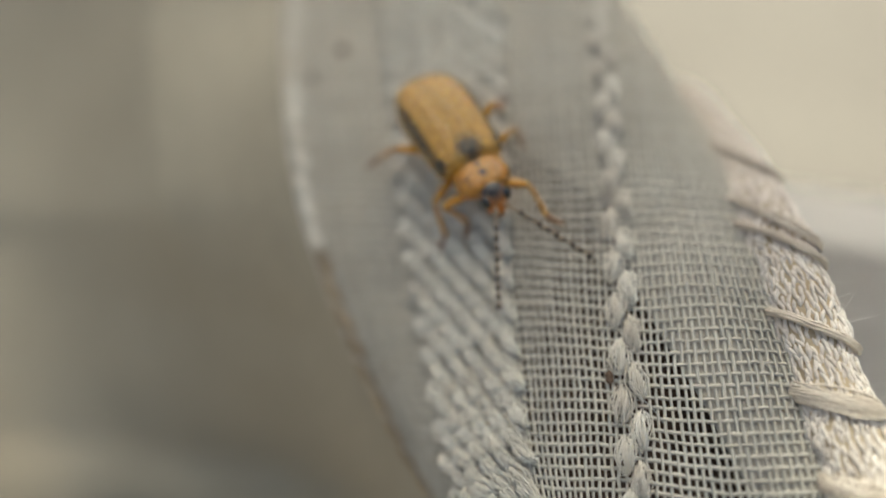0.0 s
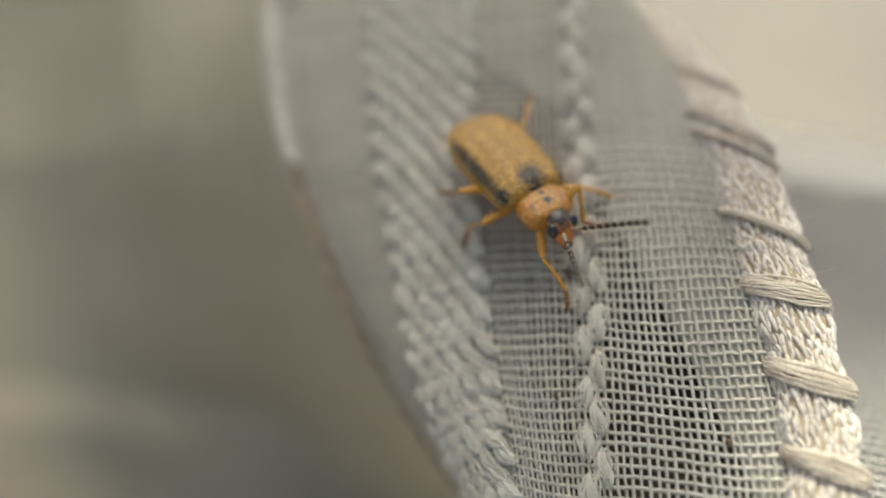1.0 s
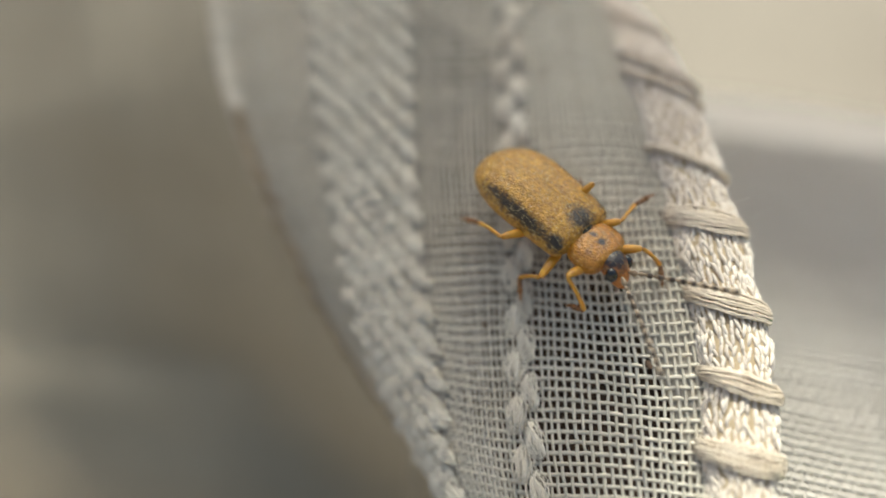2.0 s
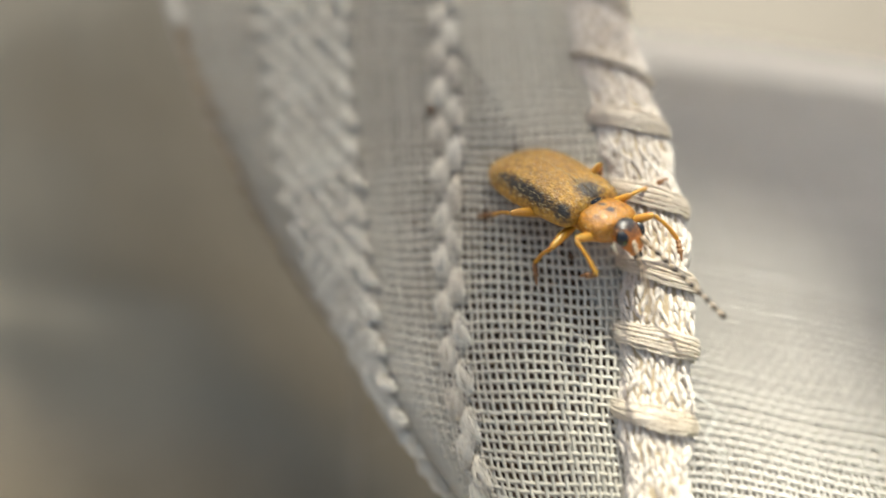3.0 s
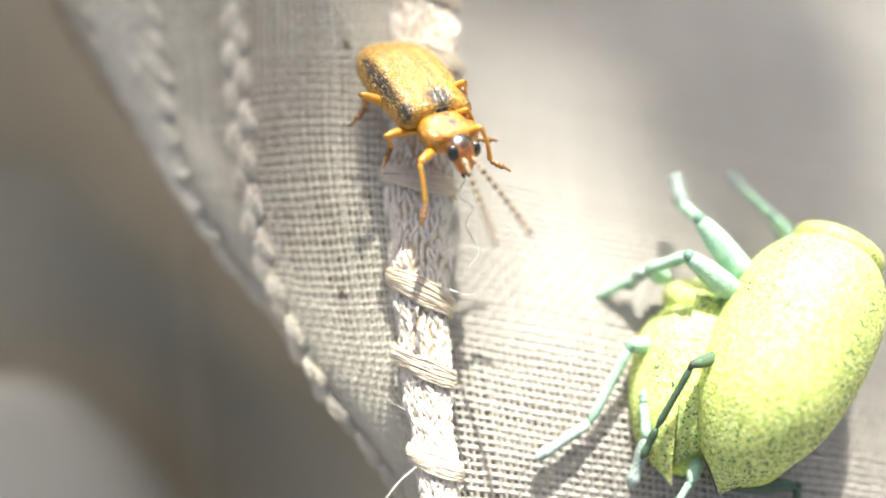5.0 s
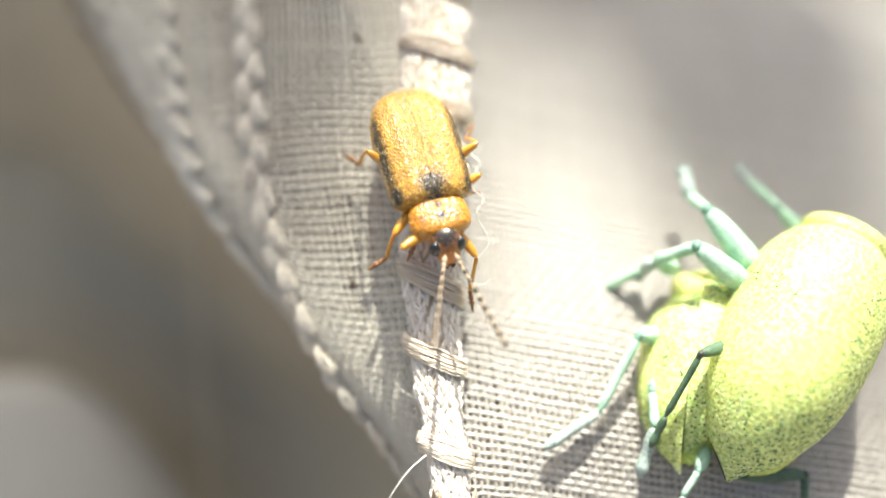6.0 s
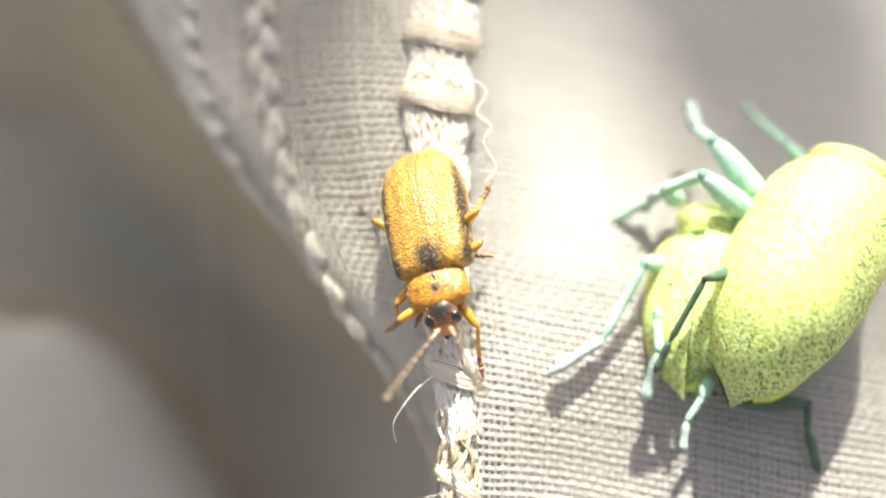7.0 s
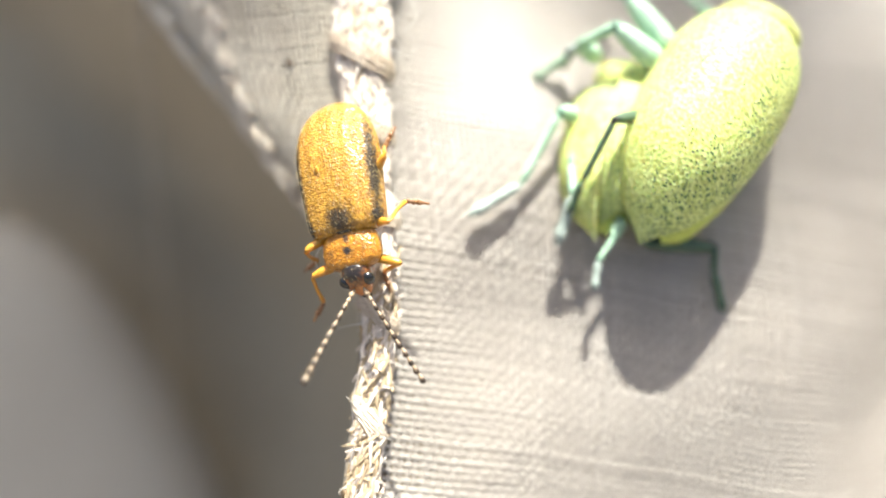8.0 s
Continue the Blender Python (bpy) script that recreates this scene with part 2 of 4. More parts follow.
def loop_mesh(name, mat, length, width, strands, seed, high=0.32, lean=0.18):
    """One plump stitch lying along y: a single yarn wound to and fro in fine fibres over its own soft core."""
    r = np.random.default_rng(seed)
    m = 6
    q = np.linspace(-1, 1, 7)
    w = np.sqrt(np.clip(1 - q ** 2, 0.02, 1))
    c = [np.stack([lean * 0.5 * width * q, -q * length * 0.45, 0 * q + high * 0.22], -1)]
    wide, tall = [w * width * 0.30], [w * high * 0.34]
    s = np.linspace(-1, 1, m)
    for i in r.permutation(strands):
        o = (i + 0.5) / strands * 2 - 1 + r.normal(0, 0.07)
        loose = r.random() < 0.15
        spread = np.clip(1 - np.abs(s) ** 2.2, 0, 1) * r.uniform(0.85, 1.15) + 0.25
        x = 0.5 * width * (o * spread + r.normal(lean, 0.3) * s) + r.normal(0, 0.02, m)
        dome = np.clip(1 - (s * 0.96) ** 2, 0, 1) ** 0.6
        z = high * (dome * np.sqrt(np.clip(1.08 - o ** 2, 0.05, 1)) * r.uniform(0.9, 1.1) + (0.3 * dome if loose else 0)) + r.normal(0, 0.012, m)
        y = 0.5 * length * s * r.uniform(0.85, 1.06) + r.normal(0, 0.05)
        p = np.stack([x, y, z], -1)
        c.append(p if len(c) % 2 else p[::-1])
        f = r.uniform(0.45, 0.75) * width / strands * (0.6 if loose else 1)
        wide.append(np.full(m, f)), tall.append(np.full(m, f))
    c, wide, tall = np.concatenate(c)[None], np.concatenate(wide)[None], np.concatenate(tall)[None]
    t = np.gradient(c, axis=1)
    t[:, :, 0] += 1e-6
    t /= np.maximum(np.linalg.norm(t, axis=2, keepdims=True), 1e-9)
    t[..., 1] = np.where(np.abs(t[..., 1]) < 1e-3, 1e-3, t[..., 1])
    a = np.cross(t, np.broadcast_to((0.05, 0.0, 1.0), t.shape))
    a /= np.maximum(np.linalg.norm(a, axis=2, keepdims=True), 1e-9)
    v, f = tubes(c, a, np.cross(a, t), wide, tall, 5)
    return fast_mesh(name, v * U, f, mat)


def frame_on(f, u, z, push=0.0, turn=0.0):
    """World pose on a form: x across, y along (up the height), z out of the cloth."""
    uu, zz = np.array([[u]]), np.array([[z]])
    n, ac, al = normals(f, uu, zz)
    p = f(uu, zz)[0, 0] + n[0, 0] * push
    zc = Vector(n[0, 0])
    yc = Vector(al[0, 0])
    xc = yc.cross(zc).normalized()
    yc = zc.cross(xc)
    m = Matrix((xc, yc, zc)).transposed()
    m = BASE.to_3x3() @ m @ Euler((0, 0, radians(turn))).to_matrix()
    return Matrix.LocRotScale(W(p), m.to_quaternion(), None)


def joined(shapes, poses):
    """Vertices and faces of many posed copies of a mesh, as arrays."""
    vs, fs, base = [], [], 0
    for me, m in zip(shapes, poses):
        co = np.empty(len(me.vertices) * 3, np.float32)
        me.vertices.foreach_get("co", co)
        q = np.empty(len(me.polygons) * 4, np.int32)
        me.loops.foreach_get("vertex_index", q)
        mm = np.array(m)
        vs.append(co.reshape(-1, 3) @ mm[:3, :3].T + mm[:3, 3])
        fs.append(q.reshape(-1, 4) + base)
        base += len(vs[-1])
    return np.concatenate(vs), np.concatenate(fs)


# ---------------------------------------------------------------- ground
def build_ground():
    n = 81
    g = np.linspace(-1, 1, n)
    g = np.sign(g) * np.abs(g) ** 3 * 400
    A, B = np.meshgrid(g, g, indexing="ij")
    H = np.zeros_like(A)
    v = np.stack([A, B, H], -1).reshape(-1, 3)
    i = np.arange(n * n).reshape(n, n)
    q = np.stack([i[:-1, :-1], i[1:, :-1], i[1:, 1:], i[:-1, 1:]], -1).reshape(-1, 4)
    tagged(put("ground", fast_mesh("ground", v, q, M_GROUND)), "pale sunlit sandy ground far below the cloth", "ground", kind="structure")


build_ground()


def build_added_shrub():
    """An unseen leafy bough, added between the sun and the upper half of the cloth to shade it, on a stem ahead of the
    camera's view.
    """
    r = np.random.default_rng(8)
    shrub = tagged(new("shrub"), "unseen leafy shrub, added so that its bough shades part of the cloth", "shrub")
    away = 1.0
    mid = W((10, 62, 0)) + sun_dir * away
    root = Vector((mid.x + 0.3, mid.y + 0.45, 0))
    shrub.location = root

    def twig(name, pts, r0, r1):
        pts = glide(np.linspace(0, 1, len(pts)), np.array([tuple(p) for p in pts]), np.linspace(0, 1, 24))
        t = np.gradient(pts, axis=0)
        t /= np.linalg.norm(t, axis=1, keepdims=True)
        a = np.cross(t, (0.3, 0.2, 0.93))
        a /= np.linalg.norm(a, axis=1, keepdims=True)
        rad = np.linspace(r0, r1, 24)[None]
        v, q = tubes(pts[None], a[None], np.cross(a, t)[None], rad, rad, 8)
        put(name, fast_mesh(name, v - np.array(root), q, M_BARK), shrub)

    twig("stem", [root, root + Vector((-0.02, 0.01, mid.z * 0.35)), root + Vector((-0.05, -0.1, mid.z * 0.75)), mid + Vector((0.12, 0.12, 0.06))], 0.012, 0.006)
    twig("bough", [mid + Vector((0.12, 0.12, 0.06)), mid + Vector((0.05, 0.03, 0.03)), mid + Vector((-0.04, 0.01, 0.02)), mid + Vector((-0.12, 0.0, 0.01))], 0.006, 0.002)
    u = np.linspace(-1, 1, 9)
    c = np.stack([0 * u, u * 0.018, -0.002 * u * u], -1)[None]
    e = np.zeros((1, 9, 3))
    v, q = tubes(c, e + (1, 0, 0), e + (0, 0, 1), 0.0112 * np.sqrt(np.clip(1 - u ** 2, 0.004, 1))[None], 0.0003, 6)
    leaf = fast_mesh("leaf", v, q, M_LEAF)
    for ix in range(-10, 14):
        for iy in range(11):
            x = 10 + ix * 11.5 + r.normal(0, 2.5)
            edge = SHADE_FROM + (min(0.08 * (x - 12), 0.9) if x > 12 else -0.12 * min(12 - x, 8)) + 0.4 * max(x - 26, 0) + 6
            p = W((x, edge + iy * 11 + (abs(r.normal(0, 2)) if iy == 0 else r.normal(0, 2.5)), 0)) + sun_dir * (away + r.normal(0, 0.012))
            turn = sun_dir.to_track_quat("Z", "Y").to_matrix().to_4x4() @ pose(0, 0, 0, r.normal(0, 16), r.normal(0, 16), r.uniform(0, 360))
            if x > 17 and r.random() < 0.52:  # thinner foliage out here, to let more sun onto the cloth
                continue
            put("leaf", leaf, shrub, m=Matrix.Translation(p - root) @ turn)


SHADE_FROM = 28.0
build_added_shrub()

# ---------------------------------------------------------------- the garment
garment = new("garment")
garment.location = W((8, 45, -20))
garment.location.z = 0
tagged(garment, "beige mesh garment with corded seam and sewn trims, lying in folds", "garment")
GARMENT_INV = garment.matrix_basis.inverted()


def cloth_part(name, arrays, mat, label="", parent=None):
    v, q = arrays
    ob = put(name, fast_mesh(name, world(v), q, mat), parent or garment, label)
    if parent is None:
        ob.matrix_parent_inverse = GARMENT_INV
    return ob


Z_TOP, Z_LOW = 13.5, -43.0
v1, f1, v2, f2 = weave(ridge, -22.0, 0.0, Z_LOW, Z_TOP, 0.270, 202, a=(((-22, -10), (0.076, 0.061)), ((-44, -25, -14, -8), (0.060, 0.072, 0.084, 0.072))), b=0.036, lift=0.036, power=1.5)
tagged(cloth_part("mesh_warp", (v1, f1), M_MESH, "upright threads of sheer beige mesh"), kind="stuff")
tagged(cloth_part("mesh_weft", (v2, f2), M_MESH, "cross threads of sheer beige mesh"), kind="stuff")
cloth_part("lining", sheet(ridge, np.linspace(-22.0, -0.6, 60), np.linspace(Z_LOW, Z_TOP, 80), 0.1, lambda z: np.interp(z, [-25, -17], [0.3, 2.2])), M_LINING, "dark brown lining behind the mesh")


def second(u, z):
    """Solid cloth just under the mesh, cut off on a slant."""
    return ridge(u * np.interp(z, [-16, -12, -8.5, -5.5, -2, 0, 1.5, 4.5], [0.14, 0.32, 0.50, 0.66, 0.92, 1.0, 1.03, 1.65]), z)


cloth_part("seam_allowance", sheet(second, np.linspace(-7.4, 0.0, 24), np.linspace(Z_LOW, Z_TOP, 110), 0.1, 0.10), M_UNDER, "folded beige cloth edge under the mesh")
cloth_part("facing", sheet(ridge, np.linspace(-22.0, -17.0, 12), np.linspace(Z_LOW, Z_TOP, 110), 0.1, 0.12), M_UNDER, "beige facing under the mesh beside the tape")

v1, f1, v2, f2 = weave(side, 0.0, 27.0, Z_LOW, 2.0, 0.25, 160, a=(0.070, ((-32, -27, -20, -17), (0.094, 0.086, 0.086, 0.118))), b=0.022, lift=0.009, seed=3, wander=0.02, skew=0.2)
tagged(cloth_part("side_warp", (v1, f1), M_SIDE, "upright threads of pale mesh panel"), kind="stuff")
tagged(cloth_part("side_weft", (v2, f2), M_SIDE, "cross threads of pale mesh panel"), kind="stuff")


def slanted(u, z):
    """The panel again, its rows running down to the right with the weave."""
    return side(u, np.maximum(z - 0.2 * np.maximum(u, 0), -43.9))


cloth_part("side_backing", sheet(slanted, np.linspace(-0.6, 40, 90), np.linspace(-21.0, 6.0, 60), 0.1, 0.12), M_BACK, "pale beige cloth under the mesh panel, ending on a slant")
cloth_part("side_lining", sheet(slanted, np.linspace(-0.6, 40, 90), np.linspace(Z_LOW, -20.0, 60), 0.1, 0.55), M_PANEL, "brown lining behind the open mesh panel")


def drape(v, z):
    """Cloth falling away beyond the left-hand row of stitches: -v mm beyond it."""
    u, z = np.broadcast_arrays(-np.asarray(v, float), np.asarray(z, float))
    s = u.shape
    u, z = u.ravel(), z.ravel()
    full = u
    u = u - 4.5 * np.clip((-4 - z) / 10, 0, 1) * np.clip((z + 33) / 7, 0, 1) * (1 - np.exp(-u / 4.5))
    x0 = glide(HEIGHTS, RAIL_X[:, 0], np.clip(z, -43, 13.5)) - 0.15 * np.maximum(z - 13.5, 0)
    y0 = glide(HEIGHTS, RAIL_Y[:, 0], np.clip(z, -43, 13.5)) + 0.45 * np.maximum(z - 13.5, 0)
    y0 = y0 + (42 - y0) * (1 - np.exp(-u / 10))
    steep = np.clip((2 - z) / 16, 0, 1)
    run = 20 - 11 * steep
    k = 1 - np.exp(-u / run)
    x = x0 - full * (0.72 - 0.22 * steep * np.exp(-full / 14))
    y = y0 + (15 + 9 * steep) * k
    y = y + (1.2 * np.sin(0.23 * u + 0.10 * z + 0.6) + 0.6 * np.sin(0.11 * u - 0.17 * z)) * (1 - np.exp(-u / 12))
    y = y - 0.18 * 8 * np.log1p(np.exp(-(z - 2) / 8)) * (1 - np.exp(-u / 22))
    y = y + 0.33 * 6 * np.log1p(np.exp((z + 6) / 6)) * (1 - np.exp(-u / 14))
    y = y + 0.03 * np.maximum(u - 12, 0) * np.clip(z + 16, 0, 17)
    return np.stack([x, y, z], -1).reshape(*s, 3)


cloth_part("drape", sheet(drape, np.linspace(-120, 0.0, 190), np.linspace(-80, 80, 170), 0.2, 0.1), M_DRAPE, "grey-beige cloth falling away in soft folds")



def pale_fold(u, z):
    """A rounded fold of paler cloth low on the left."""
    u, z = np.broadcast_arrays(np.asarray(u, float), np.asarray(z, float))
    top = -27.0 - 0.092 * np.maximum(u + 10, 0) ** 2
    d = np.maximum(top - z, 0)
    y = 52.5 - 3.0 * np.sqrt(1 - np.exp(-d / 5.0)) + 0.03 * (u + 14) * np.sin(z * 0.1)
    return np.stack([u, y, np.minimum(z, top + 0 * z)], -1)


cloth_part("pale_fold", sheet(pale_fold, np.linspace(-70, 7, 70), np.linspace(-80, -27.0, 90), 0.2, 0.0), M_GREY, "smooth fold of pale grey cloth")

# sewn trims
LOOPS = [loop_mesh("band_loop", M_COTTON, 1.04, 0.60, 12, s, 0.42, 0.14) for s in range(6)]
CHAIN = [loop_mesh("chain_stitch", M_CHAIN, 1.28, 0.66, 19, 20 + s, 0.39, 0.32) for s in range(6)]
SMALL = [loop_mesh("small_stitch", M_CHAIN, 1.30, 0.52, 9, 40 + s, 0.24, 0.25) for s in range(4)]


def grain_mesh(name, mat, length, fat, seed, bend=0.0):
    """One rice-shaped loop of a tight knit, lying along y."""
    r = np.random.default_rng(seed)
    q = np.linspace(-1, 1, 6)
    c = np.stack([0.25 * fat * np.sin(q * 2 + r.uniform(0, 6)) + bend * np.cos(q * 2.2 + r.uniform(-0.8, 0.8)), q * length / 2, 0.5 * fat * (1 - q ** 2)], -1)[None]
    e = np.zeros((1, 6, 3))
    w = np.sqrt(np.clip(1.05 - q ** 2, 0.05, 1))[None] * fat
    v, f = tubes(c, e + (1, 0, 0), e + (0, 0, 1), w, w, 6)
    return fast_mesh(name, v * U, f, mat)


KNIT = [grain_mesh("knit_loop", M_CORD, 0.54, 0.078, 60 + s, (0.02, -0.02, 0.0)[s % 3]) for s in range(6)]


def stitched(name, label, mat):
    ob = cloth_part(name, sheet(lambda u, z: ridge(u * 0.02 + LINE_U, z), np.linspace(-1, 1, 3), np.linspace(Z_LOW, Z_TOP, 120), 0.06, -0.06), mat, label)
    return ob


def lay(parent, name, meshes, places, keep):
    """Stitches at places (u, z, push, turn): those that keep() picks are pieces of their own, the rest one mesh."""
    near, far = [], []
    for i, p in enumerate(places):
        (near if keep(p) else far).append((meshes[i % len(meshes)], frame_on(ridge, *p)))
    for me, m in near:
        ob = new(name, me)
        ob.parent = parent
        ob.matrix_parent_inverse = GARMENT_INV @ garment.matrix_basis
        ob.matrix_basis = m
    if far:
        v, q = joined(*zip(*far))
        ob = put(name + "_rest", fast_mesh(name + "_rest", v, q, meshes[0].materials[0]), parent)
        tagged(ob, kind="stuff")
    return near


rng = np.random.default_rng(11)


def climb(u, step, f=ridge):
    """Heights along the cloth at even steps of its length."""
    z = np.linspace(Z_LOW, Z_TOP, 900)
    p = f(np.full_like(z, u), z)
    d = np.concatenate([[0], np.cumsum(np.linalg.norm(np.diff(p, axis=0), axis=1))])
    return np.interp(np.arange(0.3, d[-1], step), d, z)


LINE_U = -7.6
chain = stitched("chain_line", "raised cream chain stitching down the mesh", M_COTTON)
lay(chain, "chain_stitch", CHAIN, [(-7.6 + (0.25 if i % 2 else -0.25) + rng.normal(0, 0.05), z, 0.03, (16 if i % 2 else -4) + rng.normal(0, 5)) for i, z in enumerate(climb(-7.6, 0.86))], lambda p: True)

LINE_U = -21.5
left_line = stitched("stitch_line", "thin row of beige lock stitching", M_CHAIN)
edge_places = [(-21.5 + rng.normal(0, 0.05), z, 0.04, 20 + rng.normal(0, 6)) for z in climb(-21.5, 1.25)]
lay(left_line, "lock_stitch", SMALL, [p for p in edge_places if p[1] > -0.5], lambda p: True)
lay(left_line, "brown_stitch", [loop_mesh("brown_stitch", M_SEAM, 1.30, 0.42, 8, 70 + k, 0.20, 0.25) for k in range(3)], [p for p in edge_places if p[1] <= -0.5], lambda p: True)

band = cloth_part("knit_band", sheet(ridge, np.linspace(-17.2, -12.2, 14), np.linspace(Z_LOW, Z_TOP, 130), 0.15, -0.02), M_TAPE, "wide cream knitted tape of plump loops")
places = []
for z in list(climb(-14.7, 1.34)) + [Z_TOP + 1.2 * k for k in range(5)]:
    for c in range(10):  # rows run down to the right
        h = z - 0.48 * c + rng.normal(0, 0.025)
        if Z_LOW < h < Z_TOP:
            places.append((-17.0 + c * 0.51 + rng.normal(0, 0.025), h, 0.06 + rng.normal(0, 0.03), 43 + rng.normal(0, 5)))
lay(band, "band_loop", LOOPS, places, lambda p: -14.4 < p[1] < 8.6)


# ---------------------------------------------------------------- corded seam
def cord_form(a, z):
    """Round of the cord: a is the angle round it, z the height."""
    a, z = np.broadcast_arrays(np.asarray(a, float), np.asarray(z, float))
    s = a.shape
    a, z = a.ravel(), z.ravel()
    c = ridge(np.zeros_like(z), z)
    slim = np.interp(z, [-34, -30, -25, -20, -15], [0.29, 0.35, 0.54, 0.76, 1.0])
    w = CORD_W * slim * (1 + 0.06 * np.sin(z * 1.9) + 0.04 * np.sin(z * 3.7))
    p = c + np.stack([np.sin(a) * w, -np.cos(a) * CORD_H * slim + 0.15, 0 * a], -1)
    return p.reshape(*s, 3)


CORD_W, CORD_H = 1.18, 0.8
cord = cloth_part("cord", sheet(lambda u, z: cord_form(u, z), np.linspace(-1.9, 1.9, 14), np.linspace(Z_LOW, 8.4, 200), 0.2, -0.03), M_SEAM, "thick braided beige cord along the seam")
BROWN_STRAND = [grain_mesh("brown_strand", M_SEAM, 1.5, 0.085, 90 + k, (0.22, -0.2, 0.12, -0.3)[k]) for k in range(4)]
FRAYED = [grain_mesh("frayed_strand", M_CORD, 1.5, 0.075, 80 + k, (0.22, -0.2, 0.12, -0.3)[k]) for k in range(4)]
vs, brown = [], []
for r, z in enumerate(z for z in climb(0.0, 0.31) if z < 8.2):
    frayed = rng.random() < np.interp(z, [-31, -26], [0.75, 0.0])
    for c in range(19):
        if frayed and rng.random() < 0.4:
            continue
        a = -1.7 + c * 0.189 + rng.normal(0, 0.04)
        if frayed:
            dull = rng.random() < 0.5
            (brown if dull else vs).append(((BROWN_STRAND if dull else FRAYED)[(r + c) % 4], frame_on(cord_form, a, z + rng.normal(0, 0.15), rng.normal(0.06, 0.06), -28 + rng.normal(0, 16))))
        else:
            vs.append((KNIT[(r * 5 + c) % 6], frame_on(cord_form, a, z + 0.17 * (c % 2) + rng.normal(0, 0.04), rng.normal(0.0, 0.035), (9 if c % 2 else -9) + rng.normal(0, 8))))
v, q = joined(*zip(*vs))
knit = put("cord_knit", fast_mesh("cord_knit", v, q, M_CORD), cord)
knit.matrix_parent_inverse = Matrix()
tagged(knit, kind="stuff")
v, q = joined(*zip(*brown))
dull = put("brown_strand", fast_mesh("brown_strand", v, q, M_SEAM), cord, "frayed brown strands low on the cord")
dull.matrix_parent_inverse = Matrix()
tagged(dull, kind="stuff")


def wrap(z, slope, seed, strands=12, width=0.62):
    """A flat bundle of shiny strands slung over the cord."""
    r = np.random.default_rng(seed)
    a = np.linspace(-1.75, 1.75, 15)
    c, ac, out = [], [], []
    for i in range(strands):
        o = (i / (strands - 1) - 0.5) * width
        aa = np.array(a)
        zz = z + slope * np.sin(a * 0.9) + o * (1.0 - 0.3 * np.abs(np.sin(a))) + r.normal(0, 0.018, len(a)) + r.normal(0, 0.05) * np.cos(a)
        n, _, al = normals(cord_form, aa, zz)
        p = cord_form(aa, zz) + n * (0.22 + 0.09 * np.cos(o / width * 3) + r.normal(0, 0.012, (len(a), 1)))
        t = np.gradient(p, axis=0)
        t /= np.linalg.norm(t, axis=1, keepdims=True)
        c.append(p), ac.append(np.cross(t, n)), out.append(n)
    v, q = tubes(np.array(c), np.array(ac), np.array(out), 0.048, 0.045)
    ob = put("wrap_stitch", fast_mesh("wrap_stitch", world(v), q, M_WRAP), cord)
    ob.matrix_parent_inverse = Matrix()
    return ob


rw = np.random.default_rng(5)
for i, (z, width) in enumerate(((3.6, 0.32), (1.0, 0.36), (0.1, 0.28), (-2.9, 0.34), (-5.2, 0.75), (-8.1, 0.85), (-10.8, 0.7), (-13.1, 0.85), (-15.6, 0.7), (-19.5, 0.9),
                                (-22.1, 0.85), (-25.3, 0.8), (-29.0, 0.6), (-32.6, 0.8), (-37.0, 0.7))):
    wrap(z, -rw.uniform(0.3, 0.6) * (1.8 if width < 0.4 else 1.0), 100 + i, 14 if width > 0.4 else 7, width)


# ---------------------------------------------------------------- loose fibres and specks on the cloth
def fibre(name, pts, radius, label=""):
    """A loose hair of yarn through points (mm along the first eye's axes)."""
    p = np.array(pts, float)
    c = glide(np.linspace(0, 1, len(p)), p, np.linspace(0, 1, 8 * len(p)))
    t = np.gradient(c, axis=0)
    t /= np.linalg.norm(t, axis=1, keepdims=True)
    a = np.cross(t, (0.2, 0.9, 0.3))
    a /= np.linalg.norm(a, axis=1, keepdims=True)
    r_ = radius * np.linspace(1.0, 0.6, len(c))[None]
    v, q = tubes(c[None], a[None], np.cross(a, t)[None], r_, r_, 5)
    ob = put(name, fast_mesh(name, world(v), q, M_FUZZ), cord, label)
    ob.matrix_parent_inverse = Matrix()
    return ob


fibre("loose_thread", [(14.4, 26.6, -14.6), (15.1, 26.2, -15.2), (14.7, 26.0, -16.0), (15.2, 25.8, -16.5), (14.9, 25.6, -17.1), (15.3, 25.3, -18.0), (14.9, 25.3, -18.6)], 0.03, "curly white loose thread")
fibre("loose_thread", [(12.9, 24.3, -25.3), (12.3, 24.0, -25.7), (11.8, 23.9, -26.3), (11.5, 24.0, -26.9), (11.6, 24.3, -27.6)], 0.03, "curly white loose thread")
fibre("loose_thread", [(14.2, 25.0, -19.3), (14.9, 24.8, -19.5), (15.3, 24.8, -19.3)], 0.02)
r9 = np.random.default_rng(77)
for i in range(70):
    z = r9.uniform(-37, 4)
    a = r9.uniform(-1.5, 1.5)
    p = cord_form(np.array([a]), np.array([z]))[0]
    n = normals(cord_form, np.array([[a]]), np.array([[z]]))[0][0, 0]
    d = r9.normal(0, 0.30, 3)
    fibre("fuzz", [p + n * 0.08, p + n * 0.35 + d * 0.5, p + n * r9.uniform(0.35, 0.8) + d * 1.2], r9.uniform(0.008, 0.016))
